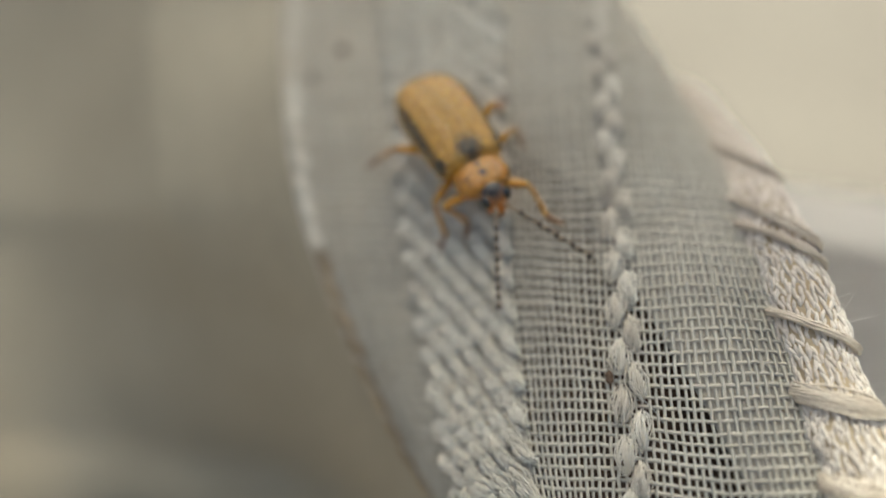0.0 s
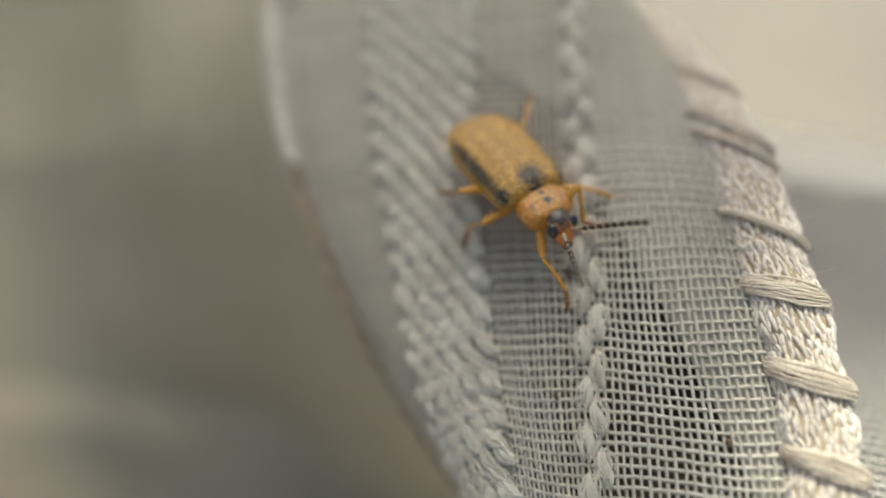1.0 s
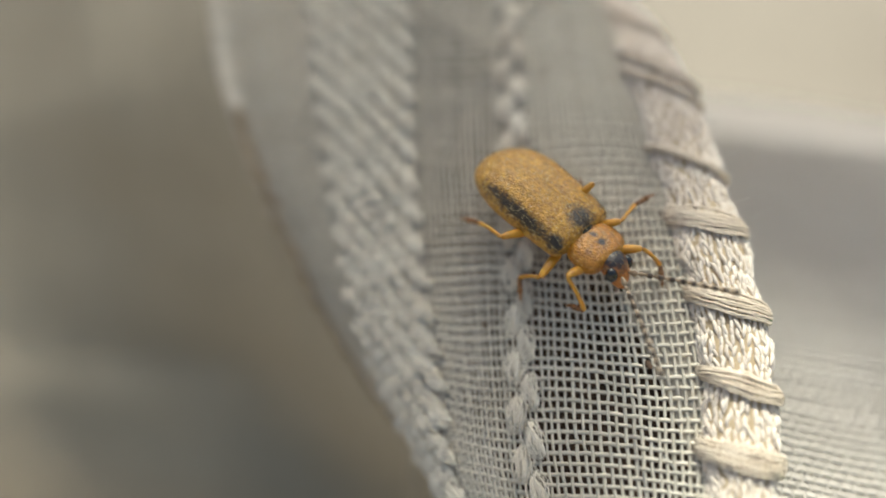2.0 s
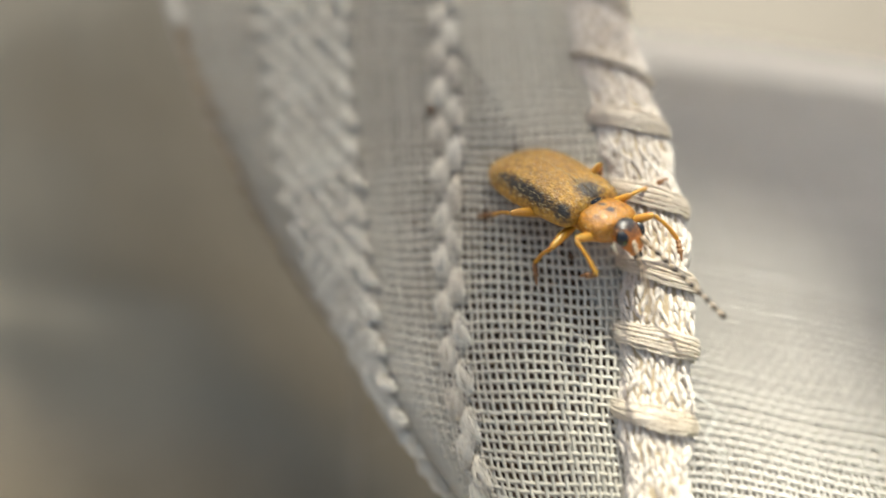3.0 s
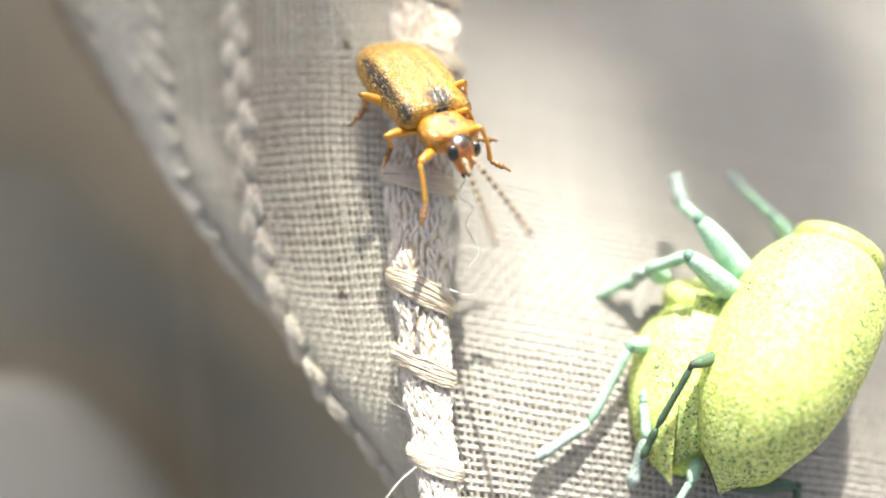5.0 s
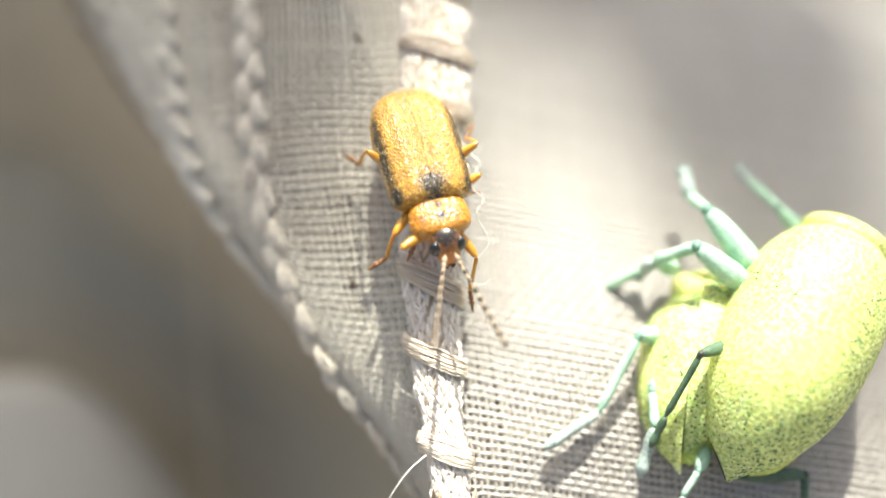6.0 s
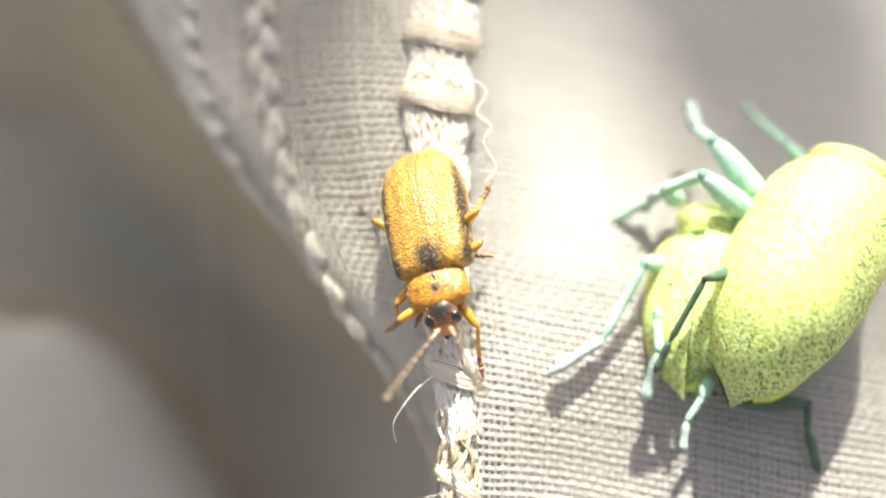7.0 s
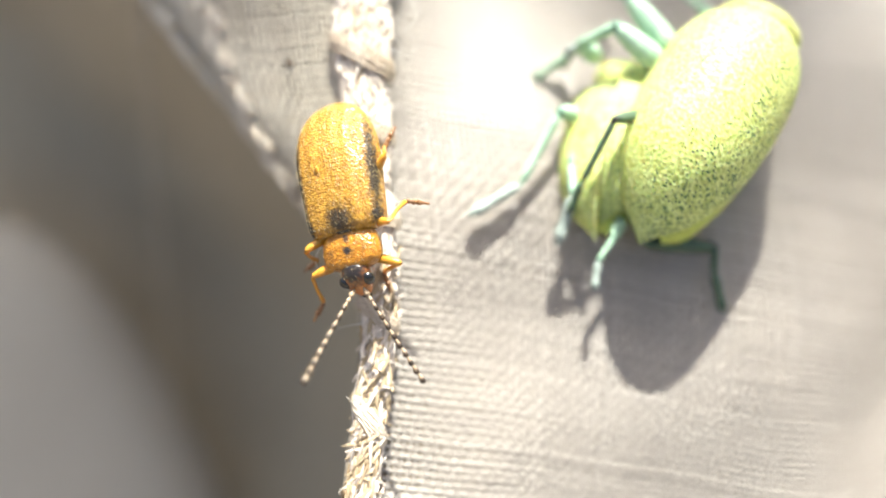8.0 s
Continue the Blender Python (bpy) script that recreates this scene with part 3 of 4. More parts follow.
for i in range(26):
    u, z = r9.choice([-7.6, -14.7]) + r9.normal(0, 0.9), r9.uniform(-20, 6)
    p = ridge(np.array([u]), np.array([z]))[0]
    n = normals(ridge, np.array([[u]]), np.array([[z]]))[0][0, 0]
    d = r9.normal(0, 0.35, 3)
    fibre("fuzz", [p + n * 0.1, p + n * 0.4 + d * 0.5, p + n * r9.uniform(0.3, 0.6) + d * 1.5], r9.uniform(0.008, 0.015))
for x, z in ((7.0, -5.6), (10.9, -13.2)):
    u = x - 13.8
    p = ridge(np.array([u]), np.array([z]))[0]
    fibre("fuzz", [p + (-0.5, -0.25, 0.5), p + (0, -0.3, 0), p + (0.45, -0.2, -0.6)], 0.018)


def speck(u, z, size):
    r = np.random.default_rng(int(abs(u * 100)))
    q = np.linspace(-1, 1, 7)
    w = np.sqrt(np.clip(1 - q ** 2, 0.02, 1))[None] * size * r.uniform(0.8, 1.2, 7)
    e = np.zeros((1, 7, 3))
    v, f = tubes(np.stack([0 * q, q * size * 1.5, 0 * q], -1)[None], e + (1, 0, 0), e + (0, 0, 1), w, w * 0.6, 7)
    tagged(put("dirt_speck", fast_mesh("dirt_speck", v * U, f, M_DIRT), None, "tiny brown speck caught on the mesh", frame_on(ridge, u, z, 0.12, r.uniform(-40, 40))), category="dirt")


for u, z, size in ((-19.2, 9.2, 0.26), (-20.6, 7.8, 0.18), (-4.4, -19.6, 0.10), (-9.2, -9.0, 0.09), (-8.35, -4.6, 0.17), (-3.2, -10.2, 0.12)):
    speck(u, z, size)


# ---------------------------------------------------------------- insects
def pattern_material(name, base, dark, rough, marks, pit=0.09, pit_depth=0.5, coat=0.3, soft=0.15, speck=0.0, pale=None, glint=0.0, thick=0.0, ribs=0.0, relief=0.03, gloss=0.25, deep=0.35, spec=0.5):
    """Shell of an insect: base colour, dark marks (centre x, y, z, half sizes, in mm of its own space; y is mirrored), pitted relief."""
    mat = bpy.data.materials.new(name)
    mat.use_nodes = True
    nt = mat.node_tree
    n, l = nt.nodes, nt.links
    b = n["Principled BSDF"]
    b.inputs["Roughness"].default_value = rough
    b.inputs["Specular IOR Level"].default_value = spec
    b.inputs["Coat Weight"].default_value = coat
    b.inputs["Coat Roughness"].default_value = gloss
    b.inputs["Subsurface Weight"].default_value = soft
    b.inputs["Subsurface Radius"].default_value = (1.0, 0.5, 0.15)
    b.inputs["Subsurface Scale"].default_value = deep * U
    co = n.new("ShaderNodeTexCoord")
    mm = n.new("ShaderNodeVectorMath")
    mm.operation = "SCALE"
    mm.inputs["Scale"].default_value = 1 / U
    l.new(co.outputs["Object"], mm.inputs[0])
    ay = n.new("ShaderNodeSeparateXYZ")
    l.new(mm.outputs[0], ay.inputs[0])
    av = n.new("ShaderNodeMath")
    av.operation = "ABSOLUTE"
    l.new(ay.outputs["Y"], av.inputs[0])
    cv = n.new("ShaderNodeCombineXYZ")
    l.new(ay.outputs["X"], cv.inputs["X"])
    l.new(av.outputs[0], cv.inputs["Y"])
    l.new(ay.outputs["Z"], cv.inputs["Z"])
    no = n.new("ShaderNodeTexNoise")
    no.inputs["Scale"].default_value = 6.5
    no.inputs["Detail"].default_value = 5
    l.new(mm.outputs[0], no.inputs["Vector"])
    tone = n.new("ShaderNodeValToRGB")
    tone.color_ramp.elements[0].position, tone.color_ramp.elements[1].position = 0.35, 0.65
    tone.color_ramp.elements[0].color = (*[c * 0.74 for c in base], 1)
    tone.color_ramp.elements[1].color = (*(pale or base), 1)
    l.new(no.outputs["Fac"], tone.inputs[0])
    colour = tone.outputs[0]
    fine = n.new("ShaderNodeTexNoise")
    fine.inputs["Scale"].default_value = 17.0
    fine.inputs["Detail"].default_value = 2
    l.new(mm.outputs[0], fine.inputs["Vector"])
    fray = n.new("ShaderNodeMath")
    fray.operation = "MULTIPLY_ADD"
    l.new(fine.outputs["Fac"], fray.inputs[0])
    fray.inputs[1].default_value = 1.3
    l.new(no.outputs["Fac"], fray.inputs[2])
    for cx, cy, cz, sx, sy, sz, strength in marks:
        d = n.new("ShaderNodeVectorMath")
        d.operation = "SUBTRACT"
        l.new(cv.outputs[0], d.inputs[0])
        d.inputs[1].default_value = (cx, cy, cz)
        s = n.new("ShaderNodeVectorMath")
        s.operation = "DIVIDE"
        l.new(d.outputs[0], s.inputs[0])
        s.inputs[1].default_value = (sx, sy, sz)
        ln = n.new("ShaderNodeVectorMath")
        ln.operation = "LENGTH"
        l.new(s.outputs[0], ln.inputs[0])
        ad = n.new("ShaderNodeMath")
        ad.operation = "MULTIPLY_ADD"
        l.new(fray.outputs[0], ad.inputs[0])
        ad.inputs[1].default_value = 0.8
        l.new(ln.outputs["Value"], ad.inputs[2])
        mr = n.new("ShaderNodeMapRange")
        mr.inputs["From Min"].default_value, mr.inputs["From Max"].default_value = 1.4, 2.1
        mr.inputs["To Min"].default_value, mr.inputs["To Max"].default_value = strength, 0.0
        l.new(ad.outputs[0], mr.inputs["Value"])
        mx = n.new("ShaderNodeMix")
        mx.data_type = "RGBA"
        l.new(mr.outputs[0], mx.inputs["Factor"])
        l.new(colour, mx.inputs["A"])
        mx.inputs["B"].default_value = (*dark, 1)
        colour = mx.outputs["Result"]
    vo = n.new("ShaderNodeTexVoronoi")
    vo.inputs["Scale"].default_value = 1 / pit
    l.new(mm.outputs[0], vo.inputs["Vector"])
    if speck:
        v2 = n.new("ShaderNodeTexVoronoi")
        v2.inputs["Scale"].default_value = 1 / 0.135
        l.new(mm.outputs[0], v2.inputs["Vector"])
        big = n.new("ShaderNodeTexNoise")
        big.inputs["Scale"].default_value = 0.55
        big.inputs["Detail"].default_value = 4
        l.new(mm.outputs[0], big.inputs["Vector"])
        su = n.new("ShaderNodeMath")
        su.operation = "MULTIPLY_ADD"
        l.new(big.outputs["Fac"], su.inputs[0])
        su.inputs[1].default_value = -0.8
        l.new(v2.outputs["Distance"], su.inputs[2])
        mr = n.new("ShaderNodeMapRange")
        mr.inputs["From Min"].default_value, mr.inputs["From Max"].default_value = -0.165, -0.10
        mr.inputs["To Min"].default_value, mr.inputs["To Max"].default_value = speck, 0.0
        den = n.new("ShaderNodeMath")
        den.operation = "MULTIPLY_ADD"
        zo = n.new("ShaderNodeMath")
        zo.operation = "SUBTRACT"
        l.new(ay.outputs["Z"], zo.inputs[0])
        zo.inputs[1].default_value = 1.2
        l.new(zo.outputs[0], den.inputs[0])
        den.inputs[1].default_value = thick
        l.new(su.outputs[0], den.inputs[2])
        row = n.new("ShaderNodeMath")
        row.operation = "MULTIPLY"
        l.new(av.outputs[0], row.inputs[0])
        row.inputs[1].default_value = 13.0
        wave = n.new("ShaderNodeMath")
        wave.operation = "SINE"
        l.new(row.outputs[0], wave.inputs[0])
        rank = n.new("ShaderNodeMath")
        rank.operation = "MULTIPLY_ADD"
        l.new(wave.outputs[0], rank.inputs[0])
        rank.inputs[1].default_value = 0.045
        l.new(den.outputs[0], rank.inputs[2])
        l.new(rank.outputs[0], mr.inputs["Value"])
        mx = n.new("ShaderNodeMix")
        mx.data_type = "RGBA"
        l.new(mr.outputs[0], mx.inputs["Factor"])
        l.new(colour, mx.inputs["A"])
        mx.inputs["B"].default_value = (*dark, 1)
        colour = mx.outputs["Result"]
    if glint:
        g2 = n.new("ShaderNodeTexVoronoi")
        g2.inputs["Scale"].default_value = 1 / 0.075
        l.new(mm.outputs[0], g2.inputs["Vector"])
        mr = n.new("ShaderNodeMapRange")
        mr.inputs["From Min"].default_value, mr.inputs["From Max"].default_value = 0.08, 0.24
        mr.inputs["To Min"].default_value, mr.inputs["To Max"].default_value = glint, 0.0
        l.new(g2.outputs["Distance"], mr.inputs["Value"])
        mx = n.new("ShaderNodeMix")
        mx.data_type = "RGBA"
        l.new(mr.outputs[0], mx.inputs["Factor"])
        l.new(colour, mx.inputs["A"])
        mx.inputs["B"].default_value = (0.82, 0.74, 0.56, 1)
        colour = mx.outputs["Result"]
    l.new(colour, b.inputs["Base Color"])
    bu = n.new("ShaderNodeBump")
    bu.inputs["Strength"].default_value = pit_depth
    bu.inputs["Distance"].default_value = relief * U
    height = vo.outputs["Distance"]
    if ribs:
        sc = n.new("ShaderNodeMath")
        sc.operation = "MULTIPLY"
        l.new(av.outputs[0], sc.inputs[0])
        sc.inputs[1].default_value = 12.0
        si = n.new("ShaderNodeMath")
        si.operation = "SINE"
        l.new(sc.outputs[0], si.inputs[0])
        ri = n.new("ShaderNodeMath")
        ri.operation = "MULTIPLY_ADD"
        l.new(si.outputs[0], ri.inputs[0])
        ri.inputs[1].default_value = ribs
        l.new(height, ri.inputs[2])
        height = ri.outputs[0]
    l.new(height, bu.inputs["Height"])
    l.new(bu.outputs[0], b.inputs["Normal"])
    film = n.new("ShaderNodeBump")  # the clear coat follows the relief only in part
    film.inputs["Strength"].default_value = 0.75 * pit_depth
    film.inputs["Distance"].default_value = relief * U
    l.new(height, film.inputs["Height"])
    l.new(film.outputs[0], b.inputs["Coat Normal"])
    return mat


OCHRE, BLACK = (0.43, 0.195, 0.016), (0.018, 0.016, 0.015)
M_ELYTRON = pattern_material("ochre_elytron", OCHRE, (0.016, 0.014, 0.010), 0.45,
                             [(-1.02, 0.0, 0.80, 0.62, 0.56, 0.6, 0.94), (-0.98, 1.26, 0.42, 0.40, 0.26, 0.5, 0.97),
                              (-2.7, 1.37, 0.50, 2.1, 0.26, 0.40, 0.95)], 0.07, 1.0, 0.8, 0.1, pale=(0.61, 0.325, 0.038), glint=0.05, ribs=0.32, relief=0.035, gloss=0.15, spec=0.3)
M_PRONOTUM = pattern_material("amber_pronotum", (0.47, 0.18, 0.008), BLACK, 0.30,
                              [(0.02, 0.0, 0.5, 0.19, 0.22, 0.6, 0.97), (-0.40, 0.0, 0.5, 0.19, 0.12, 0.6, 0.85), (0.0, 0.62, 0.4, 0.16, 0.14, 0.4, 0.35)], 0.08, 1.0, 0.6, 0.15, pale=(0.58, 0.25, 0.018), relief=0.030, gloss=0.12)
M_HEAD = pattern_material("orange_black_head", (0.60, 0.20, 0.025), BLACK, 0.28, [(0.70, 0.0, 0.46, 0.78, 0.85, 0.66, 0.98)], 0.10, 0.5, 0.5, 0.15)
M_EYE = material("black_eye", (0.012, 0.011, 0.010), 0.12, (0.008, 0.008, 0.008), (0.05, 0.3), 0.2, 0.03, coat=0.6)
M_LEG = material("amber_leg", (0.62, 0.32, 0.035), 0.3, (0.46, 0.21, 0.018), (0.15, 0.8), 0.3, 0.04, coat=0.4, soft=0.35)
M_FOOT = material("brown_foot", (0.34, 0.16, 0.06), 0.4, (0.16, 0.08, 0.03), (0.1, 0.5), 0.4, 0.04, soft=0.2)
M_FEELER = material("pale_feeler", (0.40, 0.30, 0.20), 0.4, (0.25, 0.17, 0.10), (0.06, 0.25), 0.5, 0.03, islands=0.5)
M_RING = material("dark_joint", (0.09, 0.058, 0.035), 0.35, (0.04, 0.026, 0.018), (0.06, 0.25), 0.5, 0.03, islands=0.5)
M_BELLY = material("amber_belly", (0.55, 0.26, 0.05), 0.4, (0.38, 0.17, 0.03), (0.2, 1.0), 0.3, 0.06, soft=0.2)


def loft(name, stations, mat, k=20, power=2.0, parent=None, lab="", half=None, wrap_to=-0.25):
    """A body along x through stations (x, centre y, centre z, half width, height above, depth below), in mm."""
    st = np.array(stations, float)
    q = np.linspace(0, 1, 30)
    s = np.linspace(0, 1, len(st))
    p = glide(s, st, q)
    p[:, 3:] = np.maximum(p[:, 3:], 0.012)
    if half is None:
        ang = np.linspace(0, 2 * np.pi, k, endpoint=False)
        c, d = np.cos(ang), np.sin(ang)
    else:  # one side only: from the middle seam on top round to the rim and back underneath
        ang = np.concatenate([[np.pi / 2, np.pi / 2 - 0.002], np.linspace(np.pi / 2 - 0.05, wrap_to, k - 8)])
        c, d = np.cos(ang), np.sin(ang)
        c = np.concatenate([c + 0.0008, c[::-1][1:-1:3] * 0.9]) * half
        d = np.concatenate([d, d[::-1][1:-1:3] * 0.88])
        if half < 0:
            c, d = c[::-1], d[::-1]
    e = 2 / power
    cc = np.sign(c) * np.abs(c) ** e
    dd = np.sign(d) * np.abs(d) ** e
    y = p[:, 1:2] + p[:, 3:4] * cc[None]
    z = p[:, 2:3] + np.where(dd > 0, p[:, 4:5], p[:, 5:6]) * dd[None]
    x = np.repeat(p[:, 0:1], len(c), 1)
    v = np.stack([x, y, z], -1)
    n, m = x.shape
    i = np.arange(n * m).reshape(n, m)
    f = np.stack([i[:-1], i[1:], np.roll(i, -1, 1)[1:], np.roll(i, -1, 1)[:-1]], -1).reshape(-1, 4)
    me = fast_mesh(name, v.reshape(-1, 3) * U, f, mat)
    return put(name, me, parent, lab)


def limb_mesh(name, path, radii, mat, k=8):
    """A tapering limb through points (mm)."""
    p = np.array(path, float)
    q = np.linspace(0, 1, max(10, 5 * len(p)))
    s = np.linspace(0, 1, len(p))
    c = glide(s, p, q) if len(p) > 2 else p[0] + (p[1] - p[0]) * q[:, None]
    r = np.interp(q, np.linspace(0, 1, len(radii)), radii)
    r[0] *= 0.4
    r[-1] *= 0.4
    t = np.gradient(c, axis=0)
    t /= np.linalg.norm(t, axis=1, keepdims=True)
    ref = np.array((0.13, 0.31, 0.94)) if abs(t[0, 2]) < 0.9 else np.array((0.9, 0.3, 0.1))
    a = np.cross(t, ref)
    a /= np.linalg.norm(a, axis=1, keepdims=True)
    v, f = tubes(c[None], a[None], np.cross(a, t)[None], r[None], r[None], k)
    return fast_mesh(name, v * U, f, mat)


beetle = tagged(new("leaf_beetle"), "small ochre leaf beetle with black spots, walking over the mesh", "beetle")
for sgn in (1, -1):
    loft("elytron", [(-0.64, 0, 0, 0.98, 0.50, 0.2), (-0.76, 0, 0, 1.32, 0.68, 0.3), (-1.08, 0, 0, 1.44, 0.82, 0.42), (-2.1, 0, 0, 1.50, 0.98, 0.5),
                     (-3.4, 0, 0, 1.56, 1.02, 0.5), (-4.35, 0, -0.02, 1.42, 0.84, 0.45), (-5.05, 0, -0.08, 1.06, 0.56, 0.35), (-5.42, 0, -0.14, 0.60, 0.27, 0.2), (-5.56, 0, -0.18, 0.05, 0.05, 0.05)],
         M_ELYTRON, 34, 2.6, beetle, "ochre wing case with dark shoulder stripe", half=sgn)
loft("abdomen", [(-0.5, 0, -0.2, 0.5, 0.3, 0.4), (-1.3, 0, -0.2, 1.05, 0.5, 0.55), (-2.8, 0, -0.2, 1.25, 0.6, 0.6), (-4.2, 0, -0.2, 1.1, 0.5, 0.5), (-5.1, 0, -0.2, 0.5, 0.3, 0.3)], M_BELLY, 18, 2, beetle, "amber underside")
loft("scutellum", [(-0.60, 0, 0.46, 0.24, 0.03, 0.05), (-0.70, 0, 0.575, 0.30, 0.035, 0.05), (-0.86, 0, 0.70, 0.20, 0.035, 0.05), (-0.98, 0, 0.755, 0.05, 0.02, 0.02)], M_EYE, 12, 2, beetle, "small black shield between the wing cases")
loft("pronotum", [(-0.72, 0, 0.02, 0.62, 0.42, 0.4), (-0.63, 0, 0.02, 0.93, 0.46, 0.5), (-0.20, 0, 0.02, 1.07, 0.50, 0.55), (0.28, 0, 0.0, 1.04, 0.46, 0.52), (0.50, 0, -0.03, 0.80, 0.41, 0.45), (0.60, 0, -0.04, 0.48, 0.28, 0.3)],
     M_PRONOTUM, 26, 2.4, beetle, "glossy amber collar with a black spot")
head = loft("head", [(0.40, 0, -0.02, 0.42, 0.36, 0.35), (0.66, 0, -0.03, 0.52, 0.42, 0.42), (0.96, 0, -0.08, 0.53, 0.38, 0.46), (1.20, 0, -0.24, 0.42, 0.31, 0.42), (1.36, 0, -0.44, 0.28, 0.20, 0.30), (1.45, 0, -0.58, 0.13, 0.10, 0.13)],
            M_HEAD, 22, 2.1, beetle, "orange head with black crown")
for sgn in (1, -1):
    loft("eye", [(0.76, sgn * 0.36, 0.0, 0.02, 0.02, 0.02), (0.84, sgn * 0.42, 0.0, 0.17, 0.21, 0.21), (1.00, sgn * 0.44, -0.02, 0.21, 0.26, 0.26), (1.15, sgn * 0.41, -0.08, 0.16, 0.20, 0.20), (1.22, sgn * 0.36, -0.12, 0.02, 0.02, 0.02)],
         M_EYE, 14, 2, head, "glossy black eye")
    put("jaw", limb_mesh("jaw", [(1.34, sgn * 0.14, -0.60), (1.44, sgn * 0.13, -0.72), (1.47, sgn * 0.04, -0.80)], [0.07, 0.06, 0.02], M_EYE), head)


def hairs(parent, count, long, seed):
    """Short pale hairs lying back over the upper side of a shell."""
    r = np.random.default_rng(seed)
    me = parent.data
    c, nn, ar = (np.empty(len(me.polygons) * k, np.float32) for k in (3, 3, 1))
    me.polygons.foreach_get("center", c), me.polygons.foreach_get("normal", nn), me.polygons.foreach_get("area", ar)
    c, nn = c.reshape(-1, 3) / U, nn.reshape(-1, 3)
    if nn[np.argmax(c[:, 2]), 2] < 0:
        nn = -nn
    w = ar * (nn[:, 2] > 0.12)
    i = r.choice(len(c), count, p=w / w.sum())
    n, p = nn[i], c[i]
    back = np.stack([np.full(count, -1.0), r.normal(0, 0.35, count), r.normal(0, 0.2, count)], -1)
    back -= n * (back * n).sum(1, keepdims=True)
    back /= np.linalg.norm(back, axis=1, keepdims=True)
    across = np.cross(back, n)
    size = np.sqrt(ar[i])[:, None] / U
    p = p + back * size * r.uniform(-0.9, 0.9, (count, 1)) + across * size * r.uniform(-0.9, 0.9, (count, 1))
    q = np.array((0.0, 0.55, 1.0))[None, :, None] * long * r.uniform(0.7, 1.3, (count, 1, 1))
    path = p[:, None] + back[:, None] * q + n[:, None] * (0.012 + 0.30 * q)
    e = np.zeros((count, 3, 3))
    v, f = tubes(path, e + across[:, None], e + n[:, None], np.array((0.007, 0.006, 0.002))[None], np.array((0.006, 0.005, 0.002))[None], 4)
    tagged(put("hair", fast_mesh("hair", v * U, f, M_HAIR), parent, "short pale golden hairs"), kind="stuff")


M_HAIR = material("golden_hair", (0.86, 0.72, 0.42), 0.2, (0.72, 0.54, 0.24), (0.1, 0.6), spec=0.8)
for ob in [o for o in beetle.children if o.name.startswith("elytron")]:
    hairs(ob, 320, 0.085, 5)
hairs([o for o in beetle.children if o.name.startswith("pronotum")][0], 60, 0.08, 6)
hairs(head, 40, 0.07, 7)


def feeler_mesh(name, mat, lo, hi, fat, first):
    """Eleven bead-like joints along x, each a cone; lo to hi is the share of each joint that is built."""
    vs, fs, base = [], [], 0
    x = 0.0
    for i in range(11):
        ln = (0.34, 0.22, 0.36, 0.41, 0.40, 0.38, 0.37, 0.36, 0.35, 0.34, 0.38)[i]
        q = np.linspace(lo, hi, 6)
        path = np.stack([x + ln * q, 0 * q, -0.012 * (x + ln * q) ** 2], -1)
        r = np.interp(q, (0, 0.2, 0.4, 0.6, 0.85, 1.0), (0.45, 0.62, 0.85, 1.05, 1.12, 0.5)) * (0.078 if i else 0.10) * (1 + 0.02 * i) * fat
        e = np.zeros((1, 6, 3))
        v, f = tubes(path[None], e + (0, 1, 0), e + (0, 0, 1), r[None], r[None], 8)
        if i >= first:
            vs.append(v), fs.append(f + base)
            base += len(v)
        x += ln * 0.985
    return fast_mesh(name, np.concatenate(vs) * U, np.concatenate(fs), mat)


FEELER = feeler_mesh("feeler", M_FEELER, 0.0, 1.0, 1.0, 0)
RINGS = feeler_mesh("dark_ring", M_RING, 0.52, 1.0, 1.05, 2)
feelers = [put("feeler", FEELER, beetle, "beaded pale feeler with dark rings", pose(1.28 * U, s * 0.17 * U, -0.08 * U, 0, 10, s * 35)) for s in (1, -1)]
for f in feelers:
    put("dark_ring", RINGS, f, "dark brown ends of the joints")

# legs: place of the hip (left side) and lengths of thigh, shin and foot, mm
LEG_FORM = {"F": ((0.15, 0.42, -0.40), (1.35, 1.40, 0.80)), "M": ((-1.0, 0.62, -0.45), (1.45, 1.50, 0.85)), "H": ((-2.1, 0.66, -0.45), (1.75, 1.75, 0.90))}


def make_leg(kind):
    """One jointed leg, each piece along its own x: thigh, shin, and a foot of four pads with a claw."""
    a, b, c = LEG_FORM[kind][1]
    leg = put("leg", limb_mesh("leg", [(0, 0, 0), (a * 0.35, 0, 0.05), (a * 0.7, 0, 0.05), (a, 0, 0)], [0.12, 0.18, 0.185, 0.15, 0.10], M_LEG), beetle, "bent amber leg")
    shin = put("shin", limb_mesh("shin", [(0, 0, 0), (b * 0.5, 0, 0.06), (b, 0, 0)], [0.085, 0.07, 0.072, 0.082, 0.10], M_LEG), leg)
    foot = put("foot", limb_mesh("foot", [(0, 0, 0), (c * 0.22, 0, 0.01), (c * 0.45, 0, -0.01), (c * 0.68, 0, 0.02), (c, 0, -0.03)], [0.07, 0.10, 0.075, 0.11, 0.075, 0.12, 0.06, 0.05, 0.035], M_FOOT), leg)
    return leg, shin, foot


legs = {side_ + kind: make_leg(kind) for side_ in "LR" for kind in "FMH"}

# ---------------------------------------------------------------- green weevil
LIME = (0.60, 0.67, 0.16)
